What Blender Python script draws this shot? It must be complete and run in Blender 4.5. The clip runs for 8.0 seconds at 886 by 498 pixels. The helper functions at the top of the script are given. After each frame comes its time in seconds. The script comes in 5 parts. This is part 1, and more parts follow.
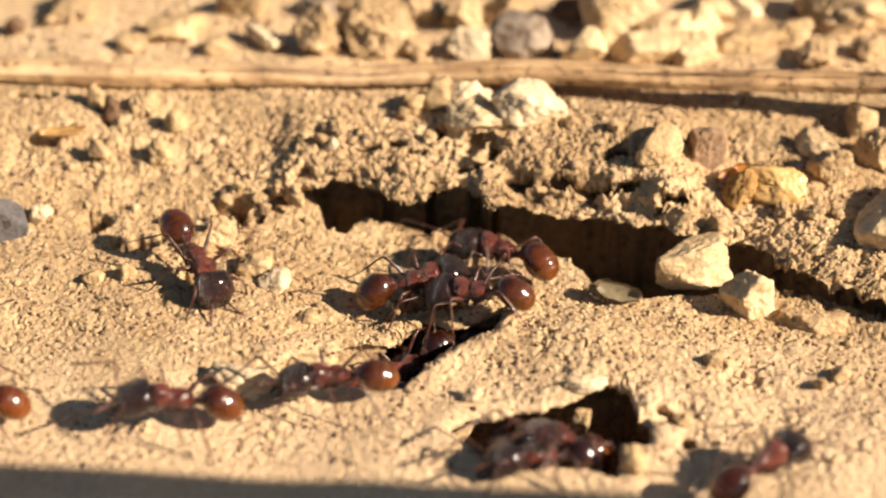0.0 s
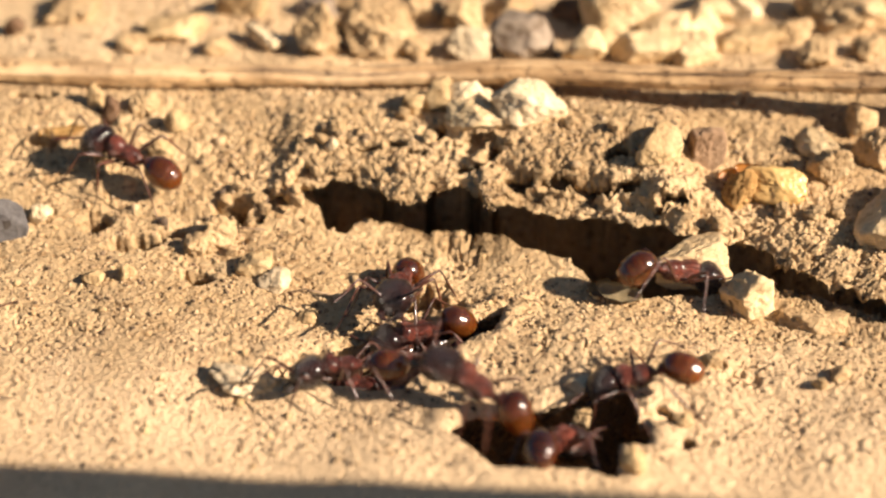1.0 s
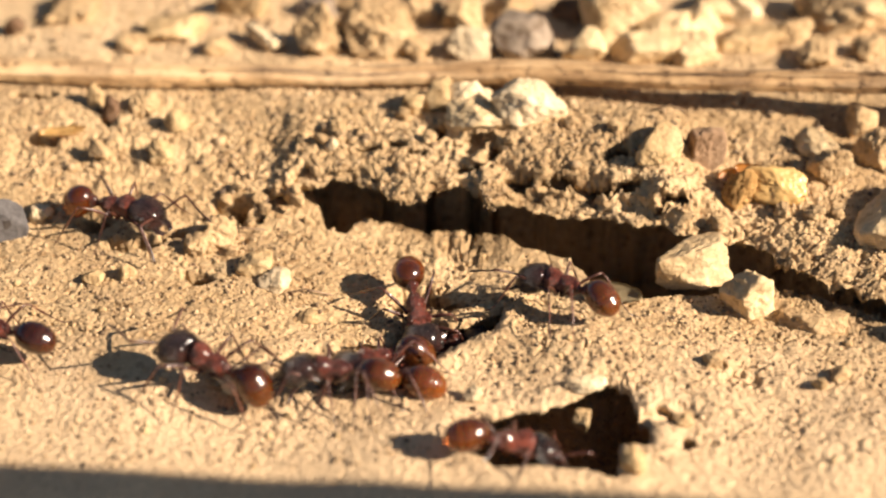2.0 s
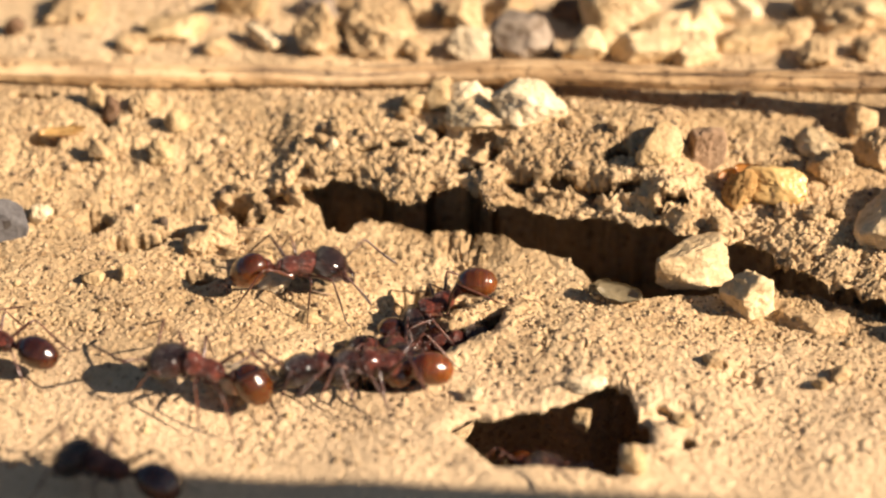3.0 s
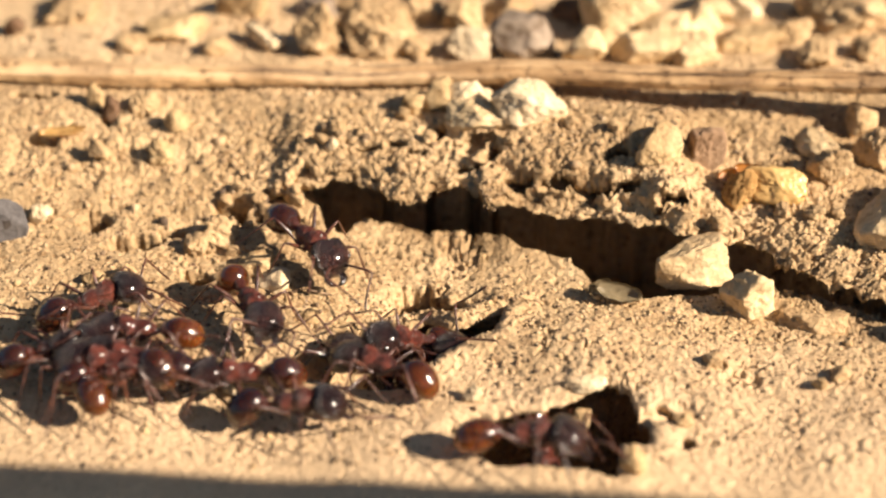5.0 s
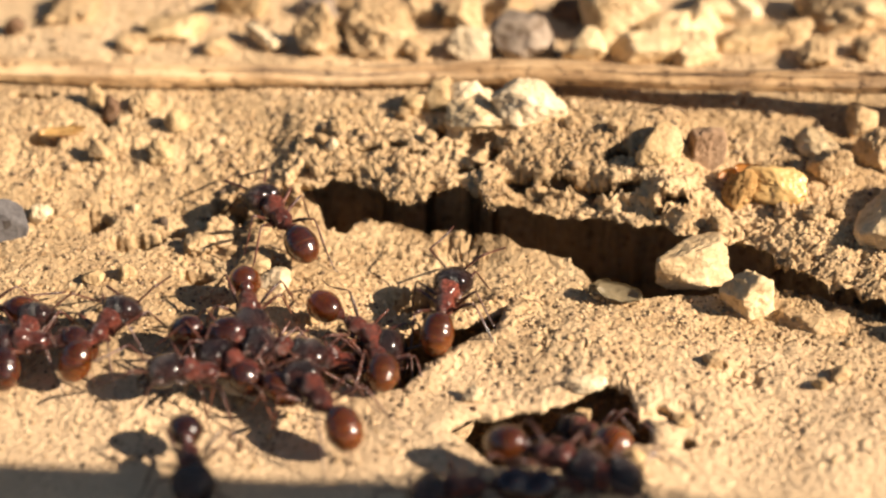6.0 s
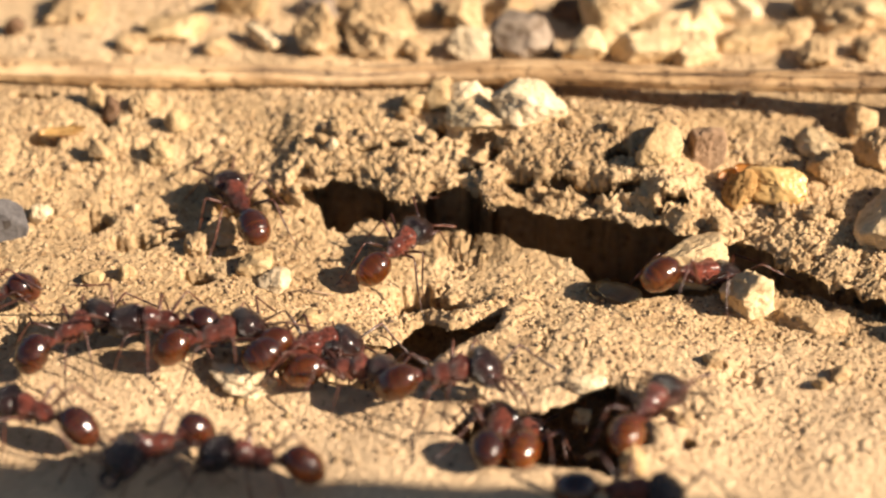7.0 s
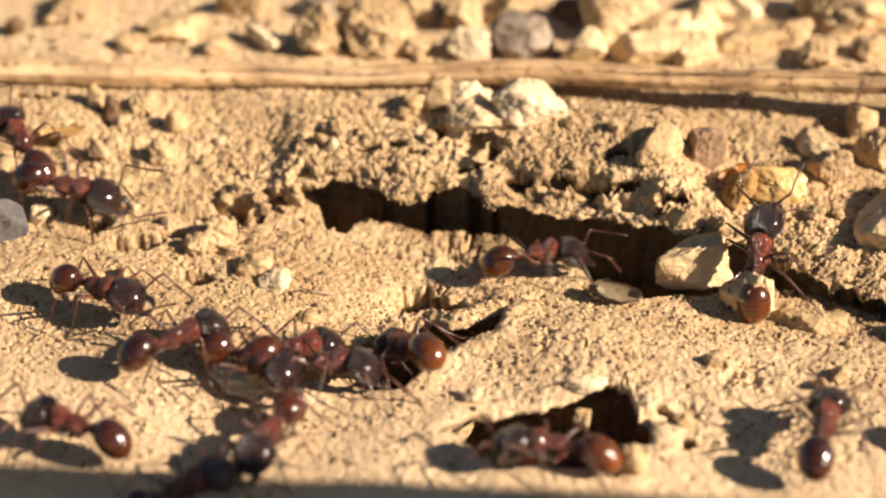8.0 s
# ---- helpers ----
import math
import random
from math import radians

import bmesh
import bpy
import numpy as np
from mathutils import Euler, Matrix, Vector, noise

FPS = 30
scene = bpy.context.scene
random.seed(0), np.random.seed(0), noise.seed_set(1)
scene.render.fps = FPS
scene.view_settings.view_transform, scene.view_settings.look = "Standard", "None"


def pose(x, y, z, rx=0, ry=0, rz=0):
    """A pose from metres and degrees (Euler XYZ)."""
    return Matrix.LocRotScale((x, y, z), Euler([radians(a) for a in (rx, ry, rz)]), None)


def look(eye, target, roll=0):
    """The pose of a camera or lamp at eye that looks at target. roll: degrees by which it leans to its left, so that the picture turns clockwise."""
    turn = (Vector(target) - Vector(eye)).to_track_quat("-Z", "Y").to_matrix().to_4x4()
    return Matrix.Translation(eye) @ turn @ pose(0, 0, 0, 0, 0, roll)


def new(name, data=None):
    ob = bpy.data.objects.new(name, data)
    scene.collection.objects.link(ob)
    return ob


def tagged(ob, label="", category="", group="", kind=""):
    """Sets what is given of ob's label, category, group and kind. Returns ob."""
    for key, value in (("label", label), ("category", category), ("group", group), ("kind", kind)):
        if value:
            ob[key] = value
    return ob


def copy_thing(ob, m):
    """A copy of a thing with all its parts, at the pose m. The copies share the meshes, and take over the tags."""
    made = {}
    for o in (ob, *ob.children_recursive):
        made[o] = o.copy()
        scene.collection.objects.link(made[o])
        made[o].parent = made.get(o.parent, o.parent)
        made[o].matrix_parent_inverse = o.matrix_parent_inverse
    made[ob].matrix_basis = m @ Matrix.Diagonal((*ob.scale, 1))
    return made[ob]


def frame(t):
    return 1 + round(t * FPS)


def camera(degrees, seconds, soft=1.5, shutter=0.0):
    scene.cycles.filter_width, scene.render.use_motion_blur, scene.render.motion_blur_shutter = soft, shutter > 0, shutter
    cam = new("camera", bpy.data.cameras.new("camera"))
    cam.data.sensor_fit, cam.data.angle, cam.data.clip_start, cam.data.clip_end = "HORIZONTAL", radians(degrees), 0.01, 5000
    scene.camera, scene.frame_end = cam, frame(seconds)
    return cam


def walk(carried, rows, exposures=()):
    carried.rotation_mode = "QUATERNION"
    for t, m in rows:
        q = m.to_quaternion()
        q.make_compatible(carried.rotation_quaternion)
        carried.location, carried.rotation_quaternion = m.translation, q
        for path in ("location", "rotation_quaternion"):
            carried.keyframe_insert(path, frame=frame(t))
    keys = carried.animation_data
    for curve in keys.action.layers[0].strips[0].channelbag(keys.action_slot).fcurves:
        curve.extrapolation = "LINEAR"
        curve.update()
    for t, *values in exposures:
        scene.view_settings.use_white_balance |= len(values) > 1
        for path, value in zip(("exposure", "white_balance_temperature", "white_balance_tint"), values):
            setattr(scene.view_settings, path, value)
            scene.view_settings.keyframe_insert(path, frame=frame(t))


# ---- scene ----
MM = 0.001
cam = camera(28, 8.0, soft=2.2, shutter=0.25)
cam.data.dof.use_dof = True
cam.data.dof.focus_distance = 0.105
cam.data.dof.aperture_fstop = 25.0
EYE = look((0, -0.090, 0.063), (0, 0, 0))
walk(cam, [(0.0, EYE), (8.0, EYE)], exposures=[(0.0, 1.36), (8.0, 1.36)])

# ---- world and sun ----
SUN_HEIGHT, SUN_SIDE = 31.5, -19.0        # degrees above the ground; degrees from +x towards +y
world = bpy.data.worlds.new("sky")
scene.world = world
world.use_nodes = True
wn = world.node_tree.nodes
sky = wn.new("ShaderNodeTexSky")
sky.sky_type, sky.sun_disc = "NISHITA", False
sky.sun_elevation, sky.sun_rotation = radians(SUN_HEIGHT), radians(90 - SUN_SIDE)
world.node_tree.links.new(sky.outputs[0], wn["Background"].inputs[0])
wn["Background"].inputs[1].default_value = 0.029
sun_data = bpy.data.lights.new("sun", "SUN")
sun_data.energy, sun_data.angle, sun_data.color = 4.3, radians(0.4), (1.0, 0.84, 0.675)
sun = new("sun", sun_data)
a, b = radians(SUN_HEIGHT), radians(SUN_SIDE)
sun.matrix_world = look((math.cos(a) * math.cos(b), math.cos(a) * math.sin(b), math.sin(a)), (0, 0, 0))


# ---- materials ----
def material(name):
    m = bpy.data.materials.new(name)
    m.use_nodes = True
    return m, m.node_tree.nodes, m.node_tree.links, m.node_tree.nodes["Principled BSDF"]


def texture(nodes, links, kind, scale, detail=4.0, rough=0.55):
    co = nodes.new("ShaderNodeTexCoord")
    tx = nodes.new(kind)
    tx.inputs["Scale"].default_value = scale
    if kind == "ShaderNodeTexNoise":
        tx.inputs["Detail"].default_value, tx.inputs["Roughness"].default_value = detail, rough
    links.new(co.outputs["Object"], tx.inputs["Vector"])
    return tx


def ramp(nodes, links, source, stops):
    r = nodes.new("ShaderNodeValToRGB")
    while len(r.color_ramp.elements) < len(stops):
        r.color_ramp.elements.new(0.5)
    for e, (at, c) in zip(r.color_ramp.elements, stops):
        e.position, e.color = at, (*c, 1)
    links.new(source, r.inputs[0])
    return r


def mix(nodes, links, fac, a, b, mode="MIX"):
    m = nodes.new("ShaderNodeMix")
    m.data_type, m.blend_type = "RGBA", mode
    for sock, v in ((m.inputs[0], fac), (m.inputs[6], a), (m.inputs[7], b)):
        if isinstance(v, (int, float)):
            sock.default_value = v
        elif isinstance(v, tuple):
            sock.default_value = (*v, 1)
        else:
            links.new(v, sock)
    return m.outputs[2]


def relief(nodes, links, bsdf, pairs):
    """Chained bumps: (socket, distance in metres, strength)."""
    last = None
    for sock, dist, strength in pairs:
        bp = nodes.new("ShaderNodeBump")
        bp.inputs["Distance"].default_value, bp.inputs["Strength"].default_value = dist, strength
        links.new(sock, bp.inputs["Height"])
        if last:
            links.new(last, bp.inputs["Normal"])
        last = bp.outputs[0]
    links.new(last, bsdf.inputs["Normal"])


def dust_mask(n, l):
    """Where fine pale dust has settled: ragged sheets along the front and the back of the plot."""
    co = n.new("ShaderNodeTexCoord")
    sep = n.new("ShaderNodeSeparateXYZ")
    l.new(co.outputs["Object"], sep.inputs[0])
    tx = texture(n, l, "ShaderNodeTexNoise", 220, 5, 0.6)
    add = n.new("ShaderNodeMath")
    add.operation = "MULTIPLY_ADD"
    l.new(tx.outputs["Fac"], add.inputs[0])
    add.inputs[1].default_value = 0.016
    l.new(sep.outputs["Y"], add.inputs[2])
    r = n.new("ShaderNodeMapRange")
    r.inputs["From Min"].default_value, r.inputs["From Max"].default_value = 0.001, -0.008
    r.inputs["To Min"].default_value, r.inputs["To Max"].default_value = 0.0, 0.9
    l.new(add.outputs[0], r.inputs["Value"])
    far = n.new("ShaderNodeVectorMath")
    far.operation = "LENGTH"
    l.new(co.outputs["Object"], far.inputs[0])
    edge = n.new("ShaderNodeMapRange")
    edge.inputs["From Min"].default_value, edge.inputs["From Max"].default_value = 0.08, 0.035
    l.new(far.outputs["Value"], edge.inputs["Value"])
    rear = n.new("ShaderNodeMapRange")          # and a bleached sheet behind the straw
    rear.inputs["From Min"].default_value, rear.inputs["From Max"].default_value = 0.019, 0.027
    rear.inputs["To Max"].default_value = 0.6
    l.new(add.outputs[0], rear.inputs["Value"])
    most = n.new("ShaderNodeMath")
    most.operation = "MAXIMUM"
    l.new(r.outputs[0], most.inputs[0])
    l.new(rear.outputs[0], most.inputs[1])
    both = n.new("ShaderNodeMath")
    both.operation = "MULTIPLY"
    l.new(most.outputs[0], both.inputs[0])
    l.new(edge.outputs[0], both.inputs[1])
    return both.outputs[0]


def earth(name, dark, mid, pale, grain=2600.0, bump=1.0, speck=0.8, dusty=False):
    """Dry soil, clods and stones: large patches, fine grains, pits."""
    m, n, l, p = material(name)
    big = texture(n, l, "ShaderNodeTexNoise", 180, 5, 0.6)
    fine = texture(n, l, "ShaderNodeTexNoise", grain, 6, 0.7)
    cell = texture(n, l, "ShaderNodeTexVoronoi", grain * 0.9)
    c1 = ramp(n, l, big.outputs["Fac"], [(0.32, dark), (0.5, mid), (0.7, pale)]).outputs[0]
    c2 = ramp(n, l, fine.outputs["Fac"], [(0.3, dark), (0.52, mid), (0.72, pale)]).outputs[0]
    wide = texture(n, l, "ShaderNodeTexNoise", 75, 4, 0.6)
    c0 = ramp(n, l, wide.outputs["Fac"], [(0.36, (0.80, 0.78, 0.76)), (0.6, (1.04, 1.03, 1.02))]).outputs[0]
    c3 = mix(n, l, 1.0, mix(n, l, 0.5, c1, c2), c0, "MULTIPLY")
    tint = ramp(n, l, cell.outputs["Color"], [(0.0, (0.78, 0.75, 0.72)), (0.6, (1, 1, 1)), (1.0, (1.08, 1.08, 1.05))]).outputs[0]
    info = n.new("ShaderNodeObjectInfo")
    own = ramp(n, l, info.outputs["Random"], [(0.0, (0.93, 0.90, 0.86)), (1.0, (1.1, 1.08, 1.04))]).outputs[0]
    c4 = mix(n, l, 1.0, mix(n, l, 0.7, c3, tint, "MULTIPLY"), own, "MULTIPLY")
    spot = texture(n, l, "ShaderNodeTexVoronoi", grain * 1.15)
    few = ramp(n, l, spot.outputs["Color"], [(0.0, (0.42, 0.36, 0.30)), (0.16, (0.55, 0.48, 0.42)), (0.22, (1, 1, 1))]).outputs[0]
    c4 = mix(n, l, speck, c4, few, "MULTIPLY")
    if dusty:
        c4 = mix(n, l, dust_mask(n, l), c4, mix(n, l, 0.35, (0.78, 0.568, 0.352), c4))
    l.new(c4, p.inputs["Base Color"])
    p.inputs["Roughness"].default_value = 0.92
    p.inputs["Specular IOR Level"].default_value = 0.2
    relief(n, l, p, [(fine.outputs["Fac"], 0.0005, 0.65 * bump), (cell.outputs["Distance"], 0.00016, 0.6 * bump)])
    return m


SOIL = earth("soil", (0.35, 0.239, 0.122), (0.54, 0.387, 0.218), (0.70, 0.54, 0.335), dusty=True)
CLOD = earth("clod", (0.46, 0.315, 0.165), (0.63, 0.455, 0.26), (0.76, 0.585, 0.36), bump=1.2, speck=0.4)
PALE = earth("pale_stone", (0.40, 0.27, 0.13), (0.64, 0.465, 0.255), (0.80, 0.63, 0.38), 1700, 1.3, 0.5)
WHITE = earth("white_stone", (0.62, 0.47, 0.29), (0.78, 0.64, 0.43), (0.86, 0.745, 0.54), 1500, 1.0, 0.3)
CREAM = earth("cream_stone", (0.54, 0.39, 0.21), (0.70, 0.54, 0.325), (0.80, 0.66, 0.43), 1400, 1.0, 0.35)
GREY = earth("grey_stone", (0.19, 0.15, 0.115), (0.31, 0.25, 0.195), (0.44, 0.365, 0.29), 1700, 0.8)
SLATE = earth("blue_grey_stone", (0.075, 0.073, 0.08), (0.14, 0.135, 0.14), (0.22, 0.215, 0.215), 1700, 0.6)
BROWN = earth("brown_stone", (0.09, 0.055, 0.035), (0.17, 0.105, 0.065), (0.28, 0.18, 0.11), 1900, 0.8)


REDDISH = earth("reddish_stone", (0.20, 0.125, 0.075), (0.33, 0.22, 0.14), (0.46, 0.325, 0.215), 1900, 0.7)
OCHRE = earth("ochre_stone", (0.24, 0.13, 0.045), (0.44, 0.265, 0.10), (0.62, 0.42, 0.19), 1700, 0.8)


def grit_material():
    """Loose grains of mixed minerals: each grain its own tone."""
    m, n, l, p = material("mixed_grit")
    geo = n.new("ShaderNodeNewGeometry")
    c = ramp(n, l, geo.outputs["Random Per Island"], [(0.0, (0.10, 0.065, 0.04)), (0.3, (0.28, 0.185, 0.10)), (0.6, (0.48, 0.33, 0.18)), (0.9, (0.55, 0.40, 0.235)), (1.0, (0.63, 0.48, 0.30))]).outputs[0]
    fine = texture(n, l, "ShaderNodeTexNoise", 4000, 4)
    l.new(mix(n, l, 0.4, c, ramp(n, l, fine.outputs["Fac"], [(0.3, (0.5, 0.45, 0.4)), (0.6, (1, 1, 1))]).outputs[0], "MULTIPLY"), p.inputs["Base Color"])
    p.inputs["Roughness"].default_value = 0.85
    relief(n, l, p, [(fine.outputs["Fac"], 0.0002, 0.6)])
    return m


GRIT = grit_material()


def straw_material(name, dark, mid, pale):
    m, n, l, p = material(name)
    co = n.new("ShaderNodeTexCoord")
    mp = n.new("ShaderNodeMapping")
    mp.inputs["Scale"].default_value = (60, 1500, 1500)
    l.new(co.outputs["Object"], mp.inputs[0])
    fib = n.new("ShaderNodeTexNoise")
    fib.inputs["Scale"].default_value, fib.inputs["Detail"].default_value = 1.0, 6
    l.new(mp.outputs[0], fib.inputs["Vector"])
    patch = texture(n, l, "ShaderNodeTexNoise", 150, 6, 0.7)
    c = ramp(n, l, fib.outputs["Fac"], [(0.3, dark), (0.5, mid), (0.68, pale)]).outputs[0]
    stain = ramp(n, l, patch.outputs["Fac"], [(0.36, (0.34, 0.30, 0.28)), (0.47, (0.72, 0.68, 0.65)), (0.58, (1, 1, 1))]).outputs[0]
    spots = texture(n, l, "ShaderNodeTexNoise", 1100, 5, 0.7)
    dots = ramp(n, l, spots.outputs["Fac"], [(0.37, (0.26, 0.21, 0.18)), (0.45, (1, 1, 1))]).outputs[0]
    c = mix(n, l, 0.9, mix(n, l, 0.8, c, stain, "MULTIPLY"), dots, "MULTIPLY")
    l.new(c, p.inputs["Base Color"])
    p.inputs["Roughness"].default_value = 0.6
    relief(n, l, p, [(fib.outputs["Fac"], 0.0002, 0.7)])
    return m


STRAW = straw_material("dry_straw", (0.34, 0.20, 0.09), (0.60, 0.39, 0.19), (0.74, 0.53, 0.30))

HUSK_BROWN = straw_material("weathered_straw", (0.10, 0.065, 0.04), (0.24, 0.155, 0.09), (0.42, 0.29, 0.18))


def husk_material(name, colour, clear):
    m, n, l, p = material(name)
    tx = texture(n, l, "ShaderNodeTexNoise", 900, 5)
    c = ramp(n, l, tx.outputs["Fac"], [(0.3, tuple(v * 0.6 for v in colour)), (0.7, colour)]).outputs[0]
    l.new(c, p.inputs["Base Color"])
    p.inputs["Roughness"].default_value, p.inputs["Transmission Weight"].default_value = 0.35, clear
    relief(n, l, p, [(tx.outputs["Fac"], 0.0001, 0.5)])
    return m


AMBER = husk_material("amber_husk", (0.75, 0.34, 0.07), 0.25)
YELLOW = husk_material("yellow_chaff", (0.80, 0.51, 0.19), 0.08)
FLAKE = husk_material("clear_flake", (0.46, 0.37, 0.22), 0.12)


def shell(name, dark, light, rough, bump_scale, bump, sss=0.0):
    """Ant cuticle: glossy, patchy, with fine ridges."""
    m, n, l, p = material(name)
    tx = texture(n, l, "ShaderNodeTexNoise", 700, 4)
    info = n.new("ShaderNodeObjectInfo")
    c = ramp(n, l, tx.outputs["Fac"], [(0.35, dark), (0.68, light)]).outputs[0]
    own = ramp(n, l, info.outputs["Random"], [(0.0, (0.7, 0.65, 0.65)), (1.0, (1.25, 1.15, 1.1))]).outputs[0]
    net = texture(n, l, "ShaderNodeTexVoronoi", 5200)
    mesh = ramp(n, l, net.outputs["Distance"], [(0.05, (1.5, 1.45, 1.4)), (0.6, (0.4, 0.36, 0.36))]).outputs[0]
    c = mix(n, l, 0.8, c, mesh, "MULTIPLY")          # netted, pitted sculpture: lit knobs and shaded creases put into the colour
    l.new(mix(n, l, 1.0, c, own, "MULTIPLY"), p.inputs["Base Color"])
    p.inputs["Roughness"].default_value = rough
    p.inputs["Coat Weight"].default_value, p.inputs["Coat Roughness"].default_value = 0.35, 0.12
    if sss:
        p.inputs["Subsurface Weight"].default_value = sss
        p.inputs["Subsurface Radius"].default_value = (1.0, 0.25, 0.08)
        p.inputs["Subsurface Scale"].default_value = 0.0006
    rg = texture(n, l, "ShaderNodeTexNoise", bump_scale, 5, 0.65)
    if bump > 0.4:        # ridges along the body
        co, mp = n.new("ShaderNodeTexCoord"), n.new("ShaderNodeMapping")
        mp.inputs["Scale"].default_value = (0.35, 1.6, 1.6)
        l.new(co.outputs["Object"], mp.inputs[0])
        l.new(mp.outputs[0], rg.inputs["Vector"])
    relief(n, l, p, [(rg.outputs["Fac"], 0.00022 * (3 if bump > 0.8 else 1), bump)])
    return m


def gaster_shell(name, top, low, rim, clear):
    """Gaster: dark glossy plates, translucent amber towards the tip and along the plates' hind rims."""
    m, n, l, p = material(name)
    co = n.new("ShaderNodeTexCoord")
    sep = n.new("ShaderNodeSeparateXYZ")
    l.new(co.outputs["Object"], sep.inputs[0])
    tone = n.new("ShaderNodeMapRange")
    tone.inputs["From Min"].default_value, tone.inputs["From Max"].default_value = -0.0013, 0.0009
    l.new(sep.outputs["X"], tone.inputs["Value"])
    tx = texture(n, l, "ShaderNodeTexNoise", 900, 4)
    c = mix(n, l, tone.outputs[0], low, top)
    c = mix(n, l, 0.35, c, ramp(n, l, tx.outputs["Fac"], [(0.35, top), (0.7, low)]).outputs[0])
    band = ramp(n, l, tone.outputs[0], [(0.0, (0.3, 0.3, 0.3)), (0.16, (0, 0, 0)), (0.20, (1, 1, 1)), (0.265, (0.9, 0.9, 0.9)), (0.285, (0, 0, 0)), (0.39, (0, 0, 0)), (0.43, (1, 1, 1)), (0.47, (0.8, 0.8, 0.8)), (0.485, (0, 0, 0)),
                                        (0.69, (0, 0, 0)), (0.73, (0.8, 0.8, 0.8)), (0.75, (0, 0, 0))]).outputs[0]
    crown = n.new("ShaderNodeMapRange")         # the back plates are darker than the flanks
    crown.inputs["From Min"].default_value, crown.inputs["From Max"].default_value = -0.0002, 0.0008
    crown.inputs["To Max"].default_value = 0.7 if clear < 0.4 else 0.3
    l.new(sep.outputs["Z"], crown.inputs["Value"])
    c = mix(n, l, crown.outputs[0], c, top)
    weak = n.new("ShaderNodeMath")
    weak.operation = "MULTIPLY"
    l.new(band, weak.inputs[0])
    weak.inputs[1].default_value = 0.2
    c = mix(n, l, weak.outputs[0], c, rim)
    info = n.new("ShaderNodeObjectInfo")
    own = ramp(n, l, info.outputs["Random"], [(0.0, (0.65, 0.6, 0.6)), (1.0, (1.3, 1.2, 1.1))]).outputs[0]
    l.new(mix(n, l, 1.0, c, own, "MULTIPLY"), p.inputs["Base Color"])
    p.inputs["Roughness"].default_value = 0.2
    p.inputs["Coat Weight"].default_value, p.inputs["Coat Roughness"].default_value = 0.5, 0.1
    p.inputs["Transmission Weight"].default_value = clear
    p.inputs["Subsurface Weight"].default_value, p.inputs["Subsurface Scale"].default_value = 0.3, 0.0006
    p.inputs["Subsurface Radius"].default_value = (1.0, 0.25, 0.06)
    rg = texture(n, l, "ShaderNodeTexNoise", 3200, 3)
    relief(n, l, p, [(rg.outputs["Fac"], 0.00008, 0.1)])
    return m


HEAD = shell("head_cuticle", (0.010, 0.006, 0.006), (0.075, 0.026, 0.018), 0.26, 4200, 0.9)
THORAX = shell("thorax_cuticle", (0.075, 0.017, 0.012), (0.38, 0.105, 0.06), 0.3, 4200, 1.0)
GASTER = gaster_shell("gaster_cuticle", (0.024, 0.008, 0.006), (0.15, 0.042, 0.013), (0.20, 0.065, 0.02), 0.3)
AMBER_GASTER = gaster_shell("amber_gaster_cuticle", (0.045, 0.011, 0.005), (0.36, 0.11, 0.018), (0.50, 0.19, 0.035), 0.55)
LIMB = shell("limb_cuticle", (0.028, 0.013, 0.010), (0.15, 0.06, 0.036), 0.3, 4000, 0.3)
BRISTLE = shell("bristle", (0.16, 0.08, 0.05), (0.34, 0.20, 0.12), 0.4, 4000, 0.1)
EYE_M = shell("eye_cuticle", (0.01, 0.008, 0.007), (0.02, 0.015, 0.012), 0.2, 9000, 0.2)


# ---- ground ----
def perlin(x, y, seed):
    rng = np.random.RandomState(seed)
    ang = rng.rand(256, 256) * 2 * np.pi
    gx, gy = np.cos(ang), np.sin(ang)
    xi, yi = np.floor(x).astype(int), np.floor(y).astype(int)
    fx, fy = x - xi, y - yi

    def dot(ix, iy, ox, oy):
        i, j = ix % 256, iy % 256
        return gx[i, j] * ox + gy[i, j] * oy
    u, v = fx * fx * fx * (fx * (fx * 6 - 15) + 10), fy * fy * fy * (fy * (fy * 6 - 15) + 10)
    p0 = dot(xi, yi, fx, fy) * (1 - u) + dot(xi + 1, yi, fx - 1, fy) * u
    p1 = dot(xi, yi + 1, fx, fy - 1) * (1 - u) + dot(xi + 1, yi + 1, fx - 1, fy - 1) * u
    return (p0 * (1 - v) + p1 * v) * 1.5


def fbm(x, y, seed, octaves=4, gain=0.5):
    s, amp = np.zeros_like(x), 1.0
    for k in range(octaves):
        s += amp * perlin(x * 2 ** k, y * 2 ** k, seed + k)
        amp *= gain
    return s


def cells(x, y, seed):
    """Distance to the nearest jittered point, and that cell's random number."""
    rng = np.random.RandomState(seed)
    jx, jy, val = rng.rand(128, 128), rng.rand(128, 128), rng.rand(128, 128)
    xi, yi = np.floor(x).astype(int), np.floor(y).astype(int)
    best, who = np.full(x.shape, 9.0), np.zeros(x.shape)
    for ox in (-1, 0, 1):
        for oy in (-1, 0, 1):
            i, j = (xi + ox) % 128, (yi + oy) % 128
            d = np.hypot(xi + ox + jx[i, j] - x, yi + oy + jy[i, j] - y)
            near = d < best
            best, who = np.where(near, d, best), np.where(near, val[i, j], who)
    return best, who


def step(a, b, v):
    t = np.clip((v - a) / (b - a), 0, 1)
    return t * t * (3 - 2 * t)


